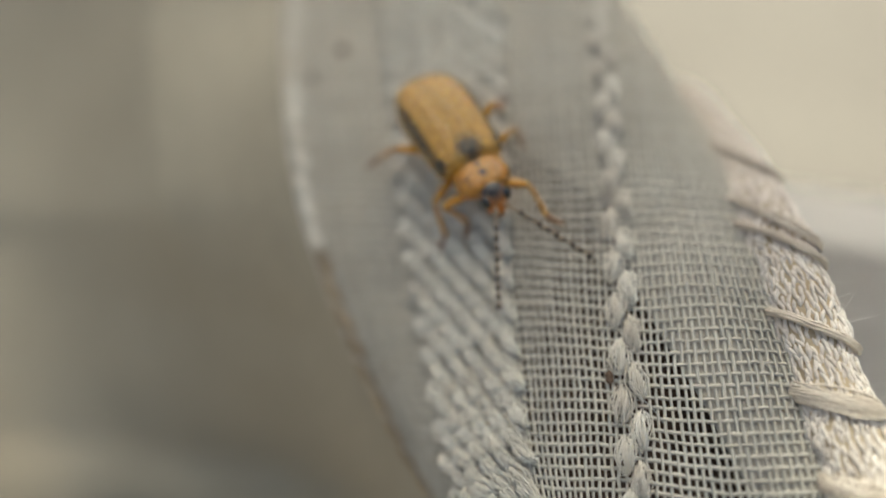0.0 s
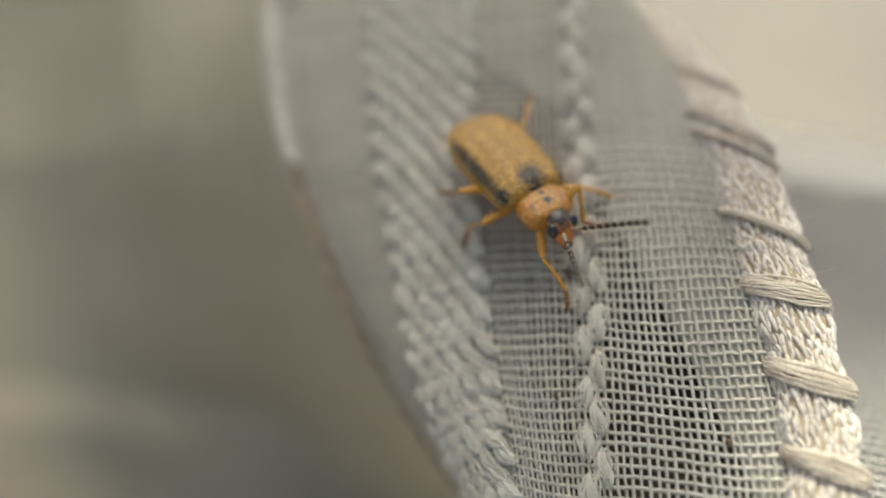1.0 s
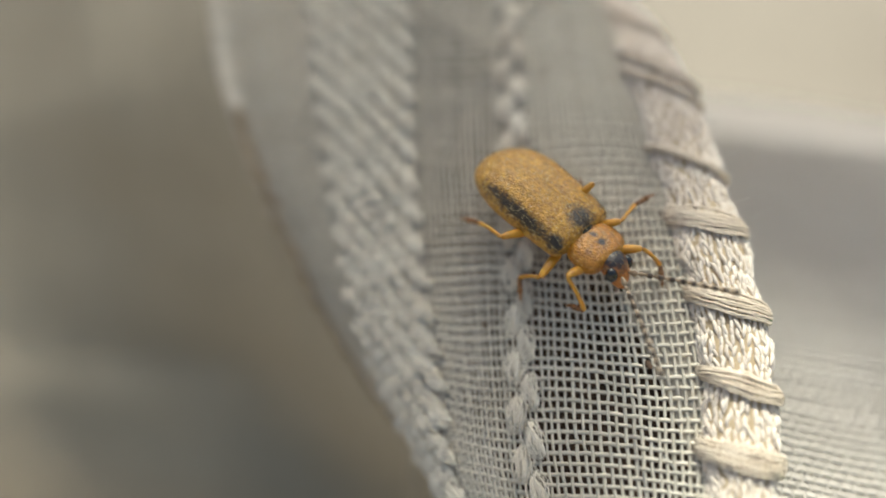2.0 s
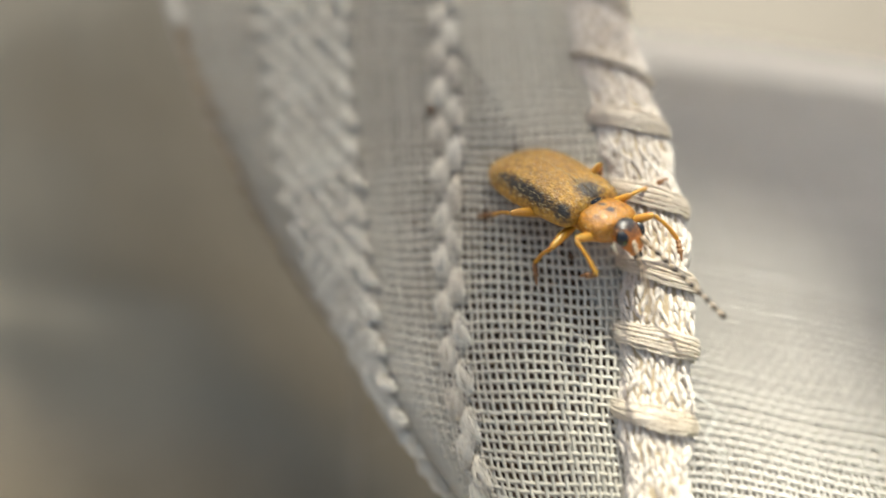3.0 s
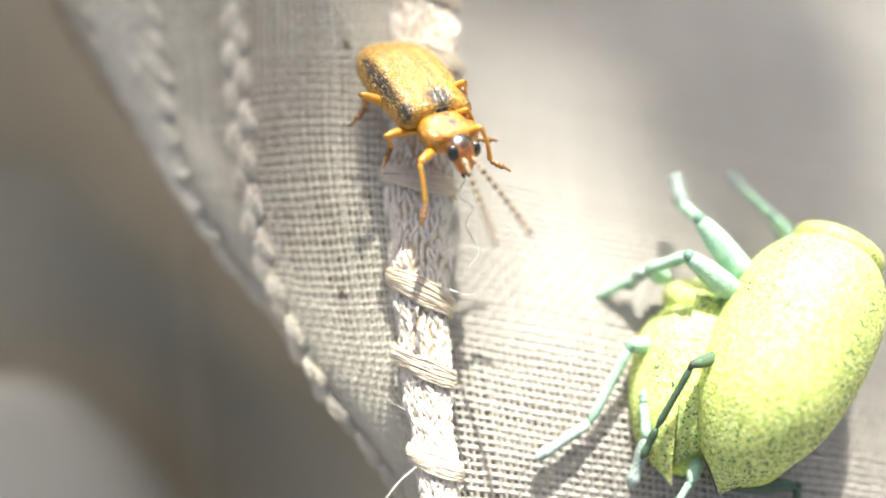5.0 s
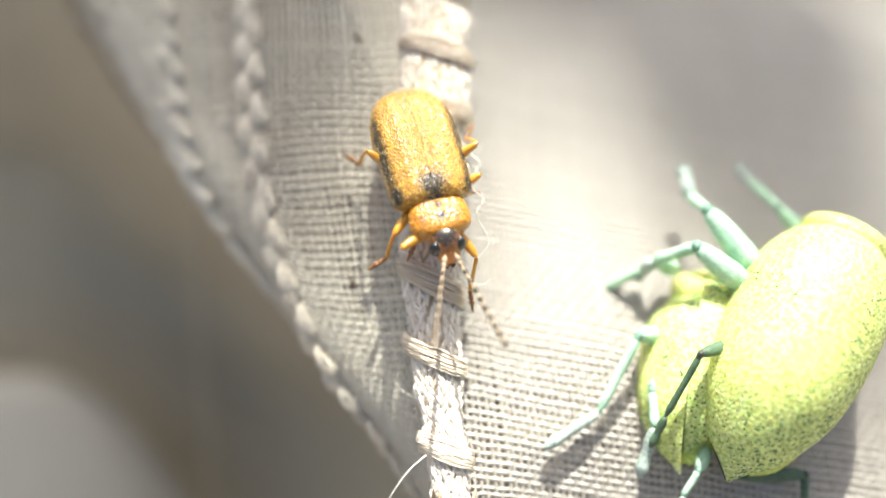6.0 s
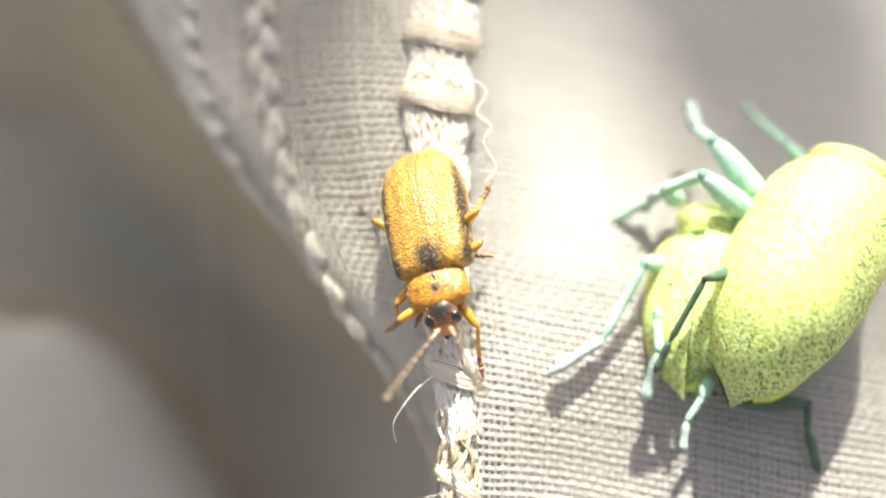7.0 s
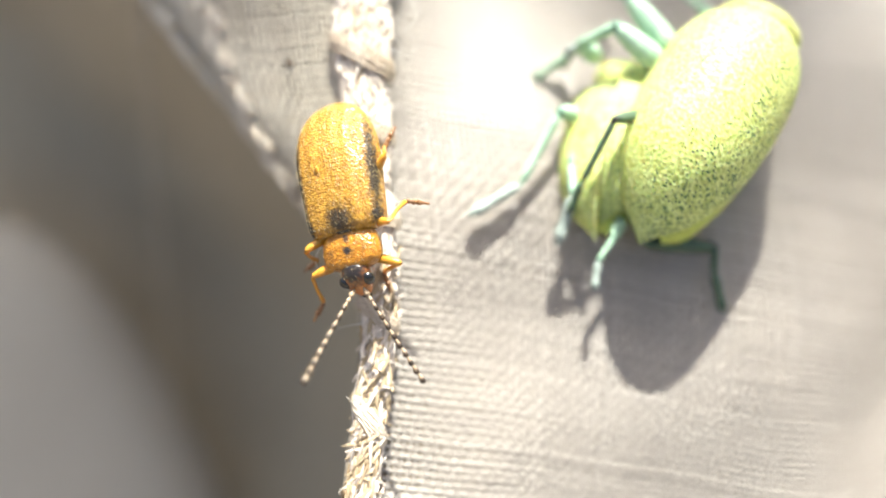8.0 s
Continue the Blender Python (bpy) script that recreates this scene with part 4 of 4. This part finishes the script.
M_LIME = pattern_material("lime_scales", LIME, (0.03, 0.11, 0.045), 0.55, [], 0.16, 0.9, 0.0, 0.4, speck=0.97, pale=(0.79, 0.83, 0.31), thick=0.03, deep=1.0)
M_LIMEBELLY = pattern_material("lime_belly", (0.64, 0.72, 0.14), (0.12, 0.32, 0.18), 0.5, [], 0.09, 0.5, 0.1, 0.1, speck=0.5, pale=(0.66, 0.74, 0.14))
M_SEA = material("sea_green_scales", (0.58, 0.76, 0.57), 0.55, (0.20, 0.38, 0.25), (0.07, 0.6), 0.9, 0.09)
M_SEADARK = material("dark_knee", (0.24, 0.40, 0.29), 0.5, (0.09, 0.17, 0.12), (0.15, 0.6), 0.4, 0.05)
# sea green again, with the shade under the body put into the colour
M_SEASHADE = material("shaded_green_scales", (0.10, 0.165, 0.095), 0.5, (0.035, 0.06, 0.035), (0.1, 0.6), 0.6, 0.06)
M_SLIT = material("dark_tail_slit", (0.05, 0.055, 0.04), 0.5, (0.02, 0.022, 0.018), (0.08, 0.4), 0.3, 0.04)
M_SEAFOOT = material("grey_green_foot", (0.54, 0.61, 0.54), 0.55, (0.13, 0.17, 0.15), (0.09, 0.6), 0.9, 0.09)


def make_weevil(label, tail, front, back_way, long, wide, high, legs_at, bow=0.0, below=0.45, neck=0.0):
    """A weevil from its tail end to the front of its wing cases (mm, first eye's axes); legs_at: joints of each leg."""
    bug = tagged(new("green_weevil"), label, "weevil", "pair of green weevils")
    tail, front = Vector(tail), Vector(front)
    fw = (front - tail).normalized()
    dv = Vector(back_way)
    dv = (dv - fw * dv.dot(fw)).normalized()
    lv = dv.cross(fw)
    axes = Matrix((fw, lv, dv))
    bug.matrix_basis = BASE @ Matrix.Translation(tail * U) @ axes.transposed().to_4x4()
    L, w, h = long, wide, high
    d = below * h
    for sgn in (1, -1):
        loft("wing_case", [(-0.025 * L, 0, -0.05 * h, 0.03, 0.03, 0.03), (0.03 * L, 0, -0.02 * h, 0.20 * w, 0.22 * h, 0.20 * d), (0.11 * L, 0, 0, 0.52 * w, 0.52 * h, 0.48 * d), (0.30 * L, 0, 0, 0.88 * w, 0.90 * h, 0.84 * d),
                           (0.55 * L, 0, 0, w, h, d), (0.76 * L, 0, 0, 0.95 * w, 0.92 * h, 0.93 * d), (0.90 * L, 0, 0, 0.72 * w, 0.68 * h, 0.75 * d), (0.98 * L, 0, -0.05 * h, 0.38 * w, 0.36 * h, 0.45 * d), (L, 0, -0.08 * h, 0.1 * w, 0.1 * h, 0.2 * d)],
             M_LIME, 40, 2.1, bug, "lime wing case peppered with dark green", half=sgn, wrap_to=-0.75 if neck == 0 else -0.3)
    loft("belly", [(0.04 * L, 0, -0.2 * h, 0.15 * w, 0.1, 0.3 * d), (0.12 * L, 0, -0.25 * h, 0.45 * w, 0.2, 0.7 * d), (0.33 * L, 0, -0.25 * h, 0.75 * w, 0.3, 0.85 * d), (0.6 * L, 0, -0.25 * h, 0.85 * w, 0.3, 0.9 * d), (0.9 * L, 0, -0.2 * h, 0.5 * w, 0.3, 0.6 * d), (0.99 * L, 0, -0.2 * h, 0.25 * w, 0.2, 0.4 * d)], M_LIMEBELLY, 24, 2, bug, "paler lime belly")
    x1, x2, x3 = (0.96, 1.02, 1.05) if neck == 0 else (0.96 + 0.3 * neck, 0.96 + neck, 0.98 + 1.25 * neck)
    loft("collar", [(0.88 * L, 0.1 * bow, -0.10 * h, 0.4 * w, 0.4 * h, 0.4 * h), (x1 * L, 0.4 * bow, -0.12 * h, 0.64 * w, 0.60 * h, 0.45 * h), (x2 * L, 0.8 * bow, -0.2 * h, 0.60 * w, 0.55 * h, 0.42 * h), (x3 * L, 1.1 * bow, -0.3 * h, 0.35 * w, 0.32 * h, 0.34 * h)], M_LIME, 20, 2, bug, "lime collar")
    loft("snout", [(1.03 * L, 1.0 * bow, -0.45 * h, 0.38 * w, 0.32 * h, 0.3 * h), (1.06 * L, 1.3 * bow, -0.6 * h, 0.36 * w, 0.3 * h, 0.28 * h), (1.08 * L, 1.6 * bow, -0.8 * h, 0.24 * w, 0.2 * h, 0.2 * h), (1.09 * L, 1.8 * bow, -1.0 * h, 0.18 * w, 0.14 * h, 0.14 * h), (1.10 * L, 1.85 * bow, -1.05 * h, 0.05 * w, 0.06 * h, 0.06 * h)], M_SEA, 18, 2, bug, "short green snout")
    if neck:
        bug.children[-1].location.x = 0.11 * L * U
    inw = lambda p: tuple(axes @ (Vector(p) - tail))
    if neck == 0:
        loft("tail_slit", [(-0.022 * L, 0.03 * w, -0.02 * h, 0.03, 0.03, 0.03), (0.02 * L, 0.17 * w, -0.02 * h, 0.10, 0.16, 0.16), (0.06 * L, 0.34 * w, -0.02 * h, 0.10, 0.18, 0.18), (0.10 * L, 0.50 * w, -0.02 * h, 0.03, 0.05, 0.05)], M_SLIT, 12, 2, bug, "dark slit under the pointed tail")
    # deep: leg and knee painted dark for the shade the body throws
    for hip, knee, ankle, toe, thick, *deep in legs_at:
        skin = M_SEASHADE if deep else M_SEA
        thick = thick * 0.98
        hip, knee, ankle, toe = inw(hip), inw(knee), inw(ankle), inw(toe)
        mid = tuple((a + b) / 2 for a, b in zip(hip, knee))
        thigh = put("leg", limb_mesh("leg", [hip, mid, knee], [0.8 * thick, 1.25 * thick, 1.1 * thick, 0.7 * thick], skin), bug, "sea-green leg coloured dark for the shade of the body" if deep else "sea-green scaly leg")
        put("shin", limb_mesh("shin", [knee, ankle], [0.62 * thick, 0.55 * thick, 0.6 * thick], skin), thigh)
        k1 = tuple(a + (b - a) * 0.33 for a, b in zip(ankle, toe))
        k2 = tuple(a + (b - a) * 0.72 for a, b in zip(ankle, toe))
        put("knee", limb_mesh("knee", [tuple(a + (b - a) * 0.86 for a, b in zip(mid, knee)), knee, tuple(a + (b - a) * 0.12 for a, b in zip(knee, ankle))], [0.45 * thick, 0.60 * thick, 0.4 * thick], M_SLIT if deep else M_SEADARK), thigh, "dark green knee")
        put("foot", limb_mesh("foot", [ankle, k1, k2, toe], [0.5 * thick, 0.75 * thick, 0.6 * thick, 0.8 * thick, 0.3 * thick], M_SEASHADE if deep else M_SEAFOOT), thigh)
    return bug


make_weevil("larger lime green weevil mounted on another on the mesh", (23.45, 23.5, -26.2), (29.0, 25.6, -17.9), (-0.72, -0.68, 0.10), 10.1, 2.65, 3.05, [
    ((25.4, 25.2, -19.5), (23.6, 26.0, -17.0), (23.55, 27.6, -16.5), (23.7, 28.8, -15.3), 0.42),
    ((24.8, 24.9, -19.9), (22.9, 25.2, -18.3), (21.7, 26.4, -18.9), (21.3, 27.6, -19.6), 0.40),
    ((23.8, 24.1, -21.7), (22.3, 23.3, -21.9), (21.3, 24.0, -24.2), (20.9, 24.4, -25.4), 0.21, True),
    ((28.6, 27.6, -18.6), (27.4, 28.0, -17.0), (26.9, 29.6, -15.9), (26.7, 30.5, -15.2), 0.30),
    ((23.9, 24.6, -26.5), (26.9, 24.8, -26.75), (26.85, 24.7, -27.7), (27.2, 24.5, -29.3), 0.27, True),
], 0.3, 0.7)
make_weevil("smaller lime green weevil beneath a larger one on the mesh", (22.1, 24.6, -26.3), (24.0, 26.9, -19.8), (-0.45, -0.87, 0.15), 6.6, 2.1, 1.65, [
    ((22.8, 27.2, -19.3), (21.9, 26.4, -18.9), (20.3, 28.2, -20.1), (18.1, 29.2, -20.0), 0.33),
    ((21.9, 26.3, -21.7), (20.8, 25.3, -21.5), (19.3, 25.4, -24.3), (17.2, 25.2, -25.5), 0.30),
    ((22.0, 25.8, -22.6), (21.2, 25.0, -23.5), (21.1, 24.5, -24.7), (20.6, 24.8, -26.6), 0.34),
    ((23.2, 24.9, -25.6), (22.7, 24.4, -26.3), (22.1, 24.4, -27.2), (21.9, 24.2, -28.3), 0.23),
], 0.0, 0.45, 0.14)


# ---------------------------------------------------------------- what moves
# seconds, place of the collar (mm along the first eye's axes), way ahead, way out of the cloth
BEETLE_ROWS = [
    (0.0, (1.49, 35.06, 2.68), (0.48, -0.43, -0.76), (-0.16, -0.90, 0.41)),
    (0.5, (3.23, 33.60, 0.24), (0.56, -0.49, -0.66), (-0.25, -0.87, 0.44)),
    (1.0, (4.98, 32.21, -2.20), (0.53, -0.55, -0.64), (-0.14, -0.80, 0.58)),
    (2.5, (10.77, 28.66, -7.70), (0.70, -0.44, -0.56), (-0.05, -0.81, 0.58)),
    (3.0, (11.90, 28.04, -8.91), (0.60, -0.68, -0.42), (-0.15, -0.61, 0.78)),
    (3.5, (13.47, 26.71, -10.91), (0.43, -0.71, -0.56), (-0.22, -0.69, 0.69)),
    (4.0, (13.39, 26.44, -12.35), (0.40, -0.76, -0.51), (-0.19, -0.62, 0.76)),
    (4.5, (14.41, 25.28, -13.33), (0.43, -0.66, -0.62), (0.02, -0.68, 0.74)),
    (5.0, (14.25, 24.83, -13.93), (0.41, -0.66, -0.63), (0.00, -0.69, 0.72)),
    (6.5, (13.18, 24.27, -19.60), (0.12, -0.41, -0.90), (-0.31, -0.88, 0.36)),
    (7.0, (13.08, 23.72, -22.26), (0.10, -0.46, -0.88), (-0.46, -0.81, 0.36)),
    (7.5, (12.68, 23.39, -24.37), (0.02, -0.35, -0.94), (-0.47, -0.83, 0.30)),
    (8.0, (12.79, 22.56, -26.57), (0.12, -0.32, -0.94), (-0.56, -0.80, 0.20)),
]
# seconds, then for each feeler: degrees to the beetle's left and degrees up
FEELER_ROWS = [
    (0.0, 27, -9, -31, -20), (0.5, 45, 36, -28, 32), (1.0, 21, 43, -26, 30), (1.5, 40, 5, -40, 25), (2.0, 20, 25, -30, 5), (2.5, 35, -8, -35, 24), (3.0, 0, -18, -39, 3), (3.5, 20, -21, -27, 18),
    (4.0, 30, 7, -49, 13), (4.5, 25, 15, -31, -16), (5.0, -2, 2, -15, 1), (5.5, 30, -10, -40, 10), (6.0, 10, 8, -20, 20), (6.5, 12, -24, -32, 32), (7.0, 25, 32, -26, 42), (7.5, 41, 32, -72, 77), (8.0, 19, -13, -22, 34),
]
# seconds, then degrees to the left and up of thigh, shin and foot
LEG_ROWS = {
    "LF": [
        (0, 55, -6, -1, -24, 38, -27), (0.5, 68, 46, 43, -53, -125, -27), (1, 87, 46, -24, -53, 40, -8), (1.5, 68, 46, 43, -53, -125, -27), (2, 37, 30, 45, -53, -37, -27), (2.5, 98, 37, 30, -46, 56, -27),
        (3, 37, 30, 45, -53, -37, -27), (3.5, 26, -20, -63, -53, -47, -27), (4, 89, 33, 9, -43, 49, -9), (4.5, 47, 38, -24, -48, 36, -13), (5, 27, 56, 35, -70, 40, -10), (5.5, 47, 38, -24, -48, 36, -13),
        (6, 24, -20, -37, -53, -8, -27), (6.5, 62, 23, -100, -53, 40, -10), (7, 24, -20, -37, -53, -8, -27), (7.5, 79, 29, 5, -36, 55, -27), (8, 65, 1, -92, -33, -1, -27),
    ],
    "LM": [
        (0, 92, 30, 137, -53, -9, -27), (0.5, 66, 31, 82, -53, 23, -20), (1, 59, 6, 57, -34, 54, 6), (1.5, 66, 31, 82, -53, 23, -20), (2, 40, 38, 104, -25, 74, 12), (2.5, 61, 33, 80, -72, 75, -10),
        (3, 40, 38, 104, -25, 74, 12), (3.5, 45, 44, 80, -72, 167, -27), (4, 23, 9, 135, -53, -2, -27), (4.5, 29, 53, 80, -72, 75, -10), (5, 15, 54, 80, -72, 75, -10), (5.5, 29, 53, 80, -72, 75, -10),
        (6, 102, 24, 259, -53, 75, -10), (6.5, 50, 31, 108, -53, 60, -27), (7, 102, 24, 259, -53, 75, -10), (7.5, 96, 5, 295, -53, 75, -10), (8, 73, 32, 172, -53, 72, -27),
    ],
    "LH": [
        (0, 101, 37, 140, -68, 145, -10), (0.5, 140, 35, 150, -25, 145, -10), (1, 149, 43, 135, -11, 145, -10), (1.5, 140, 35, 150, -25, 145, -10), (2, 61, 58, 140, -68, 145, -10), (2.5, 129, 41, 151, -30, 145, -10),
        (3, 61, 58, 140, -68, 145, -10), (3.5, 82, 36, 140, -68, 145, -10), (4, 70, 58, 140, -68, 145, -10), (4.5, 70, 58, 140, -68, 145, -10), (5, 45, 53, 140, -68, 145, -10), (5.5, 70, 58, 140, -68, 145, -10),
        (6, 96, 35, 191, -53, 145, -10), (6.5, 115, 40, 278, -53, 145, -10), (7, 96, 35, 191, -53, 145, -10), (7.5, 146, 7, 284, -53, 145, -10), (8, 125, 23, 223, -53, 145, -10),
    ],
    "RF": [
        (0, -96, -3, 49, -53, -44, -22), (0.5, -79, -15, 34, -47, -46, -24), (1, -30, -20, 4, -27, -31, -27), (1.5, -79, -15, 34, -47, -46, -24), (2, -95, 25, -5, -39, -170, -27), (2.5, -80, 20, -7, -30, -33, -27),
        (3, -95, 25, -5, -39, -170, -27), (3.5, -78, 19, 90, -48, -18, -27), (4, -51, 4, 46, -53, -123, -27), (4.5, -83, 21, 40, -53, -73, -27), (5, -59, 12, -15, -44, -38, -27), (5.5, -83, 21, 40, -53, -73, -27),
        (6, -62, 26, 138, -53, -40, -10), (6.5, -75, 34, 0, -16, -33, -5), (7, -62, 26, 138, -53, -40, -10), (7.5, -28, 1, 54, -53, -6, -9), (8, -71, 29, -27, -53, -35, 13),
    ],
    "RM": [
        (0, -69, -16, -14, -53, -59, -17), (0.5, -83, 5, -130, -51, -90, -6), (1, -96, -2, -169, -53, -50, -27), (1.5, -83, 5, -130, -51, -90, -6), (2, -79, 0, -182, -53, -40, -27), (2.5, -101, 6, -158, -50, -91, -26),
        (3, -79, 0, -182, -53, -40, -27), (3.5, -52, 19, -89, -53, 17, -27), (4, -74, 13, -172, -50, -131, -27), (4.5, -69, 14, -180, -53, -33, -27), (5, -82, 13, -224, -53, -49, -27), (5.5, -69, 14, -180, -53, -33, -27),
        (6, -44, 12, -80, -72, -75, -10), (6.5, -87, 12, -52, -53, -75, -10), (7, -44, 12, -80, -72, -75, -10), (7.5, -20, 46, -80, -72, -75, -10), (8, -53, 41, -80, -72, -75, -10),
    ],
    "RH": [
        (0, -122, 14, -149, -53, -102, -27), (0.5, -114, 21, -162, -53, -27, -27), (1, -97, 28, -201, -53, -145, -10), (1.5, -114, 21, -162, -53, -27, -27), (2, -106, 23, -194, -35, -169, -27), (2.5, -105, 27, -188, -53, -109, -19),
        (3, -106, 23, -194, -35, -169, -27), (3.5, -107, 27, -177, -51, -103, -7), (4, -83, 26, -246, -53, -197, -27), (4.5, -109, 16, -234, -53, -73, -27), (5, -108, 31, -218, -53, -71, -27), (5.5, -109, 16, -234, -53, -73, -27),
        (6, -131, 40, -140, -68, -145, -10), (6.5, -140, 27, -140, -68, -145, -10), (7, -131, 40, -140, -68, -145, -10), (7.5, -128, 56, -140, -68, -145, -10), (8, -206, 58, -140, -68, -145, -10),
    ],
}


def along(d, up=(0, 0, 1)):
    """Turn whose x lies along d and whose z leans to up."""
    x = Vector(d).normalized()
    z = Vector(up) - x * x.dot(Vector(up))
    z.normalize()
    return Matrix((x, z.cross(x), z)).transposed().to_4x4()


def swing(az, el):
    az, el = radians(az), radians(el)
    return Vector((math.cos(el) * math.cos(az), math.cos(el) * math.sin(az), math.sin(el)))


ROLL = 8.0  # degrees by which the body leans to its left over its legs


def motions():
    level = pose(0, 0, 0, ROLL).to_3x3()
    times = np.arange(0, 8.01, 0.1)
    k = [r[0] for r in BEETLE_ROWS]
    at, ahead, out = (glide(k, [r[c] for r in BEETLE_ROWS], times) for c in (1, 2, 3))
    walk(beetle, [(round(t, 1), BASE @ Matrix.Translation(Vector(p) * U) @ along(a, n) @ pose(0, 0, 0, -ROLL)) for t, p, a, n in zip(times, at, ahead, out)])
    for c, (f, sgn) in enumerate(zip(feelers, (1, -1))):
        walk(f, [(r[0], pose(1.28 * U, sgn * 0.17 * U, -0.08 * U, ROLL) @ pose(0, 0, 0, 0, -r[2 + 2 * c], r[1 + 2 * c])) for r in FEELER_ROWS])
    for name, pieces in legs.items():
        hip, lengths = LEG_FORM[name[1]]
        hip = Vector((hip[0], hip[1] * (1 if name[0] == "L" else -1), hip[2]))
        turns = glide([r[0] for r in LEG_ROWS[name]], [r[1:] for r in LEG_ROWS[name]], times)
        rows = ([], [], [])
        for t, q in zip(times, turns):
            p, chain = hip * U, []
            for c in range(3):
                d = level @ swing(q[2 * c], q[2 * c + 1])
                chain.append(Matrix.Translation(p) @ along(d))
                p = p + d * lengths[c] * U
            back = chain[0].inverted()
            for c in range(3):
                rows[c].append((round(t, 1), chain[c] if c == 0 else back @ chain[c]))
        for piece, r in zip(pieces, rows):
            walk(piece, r)


motions()
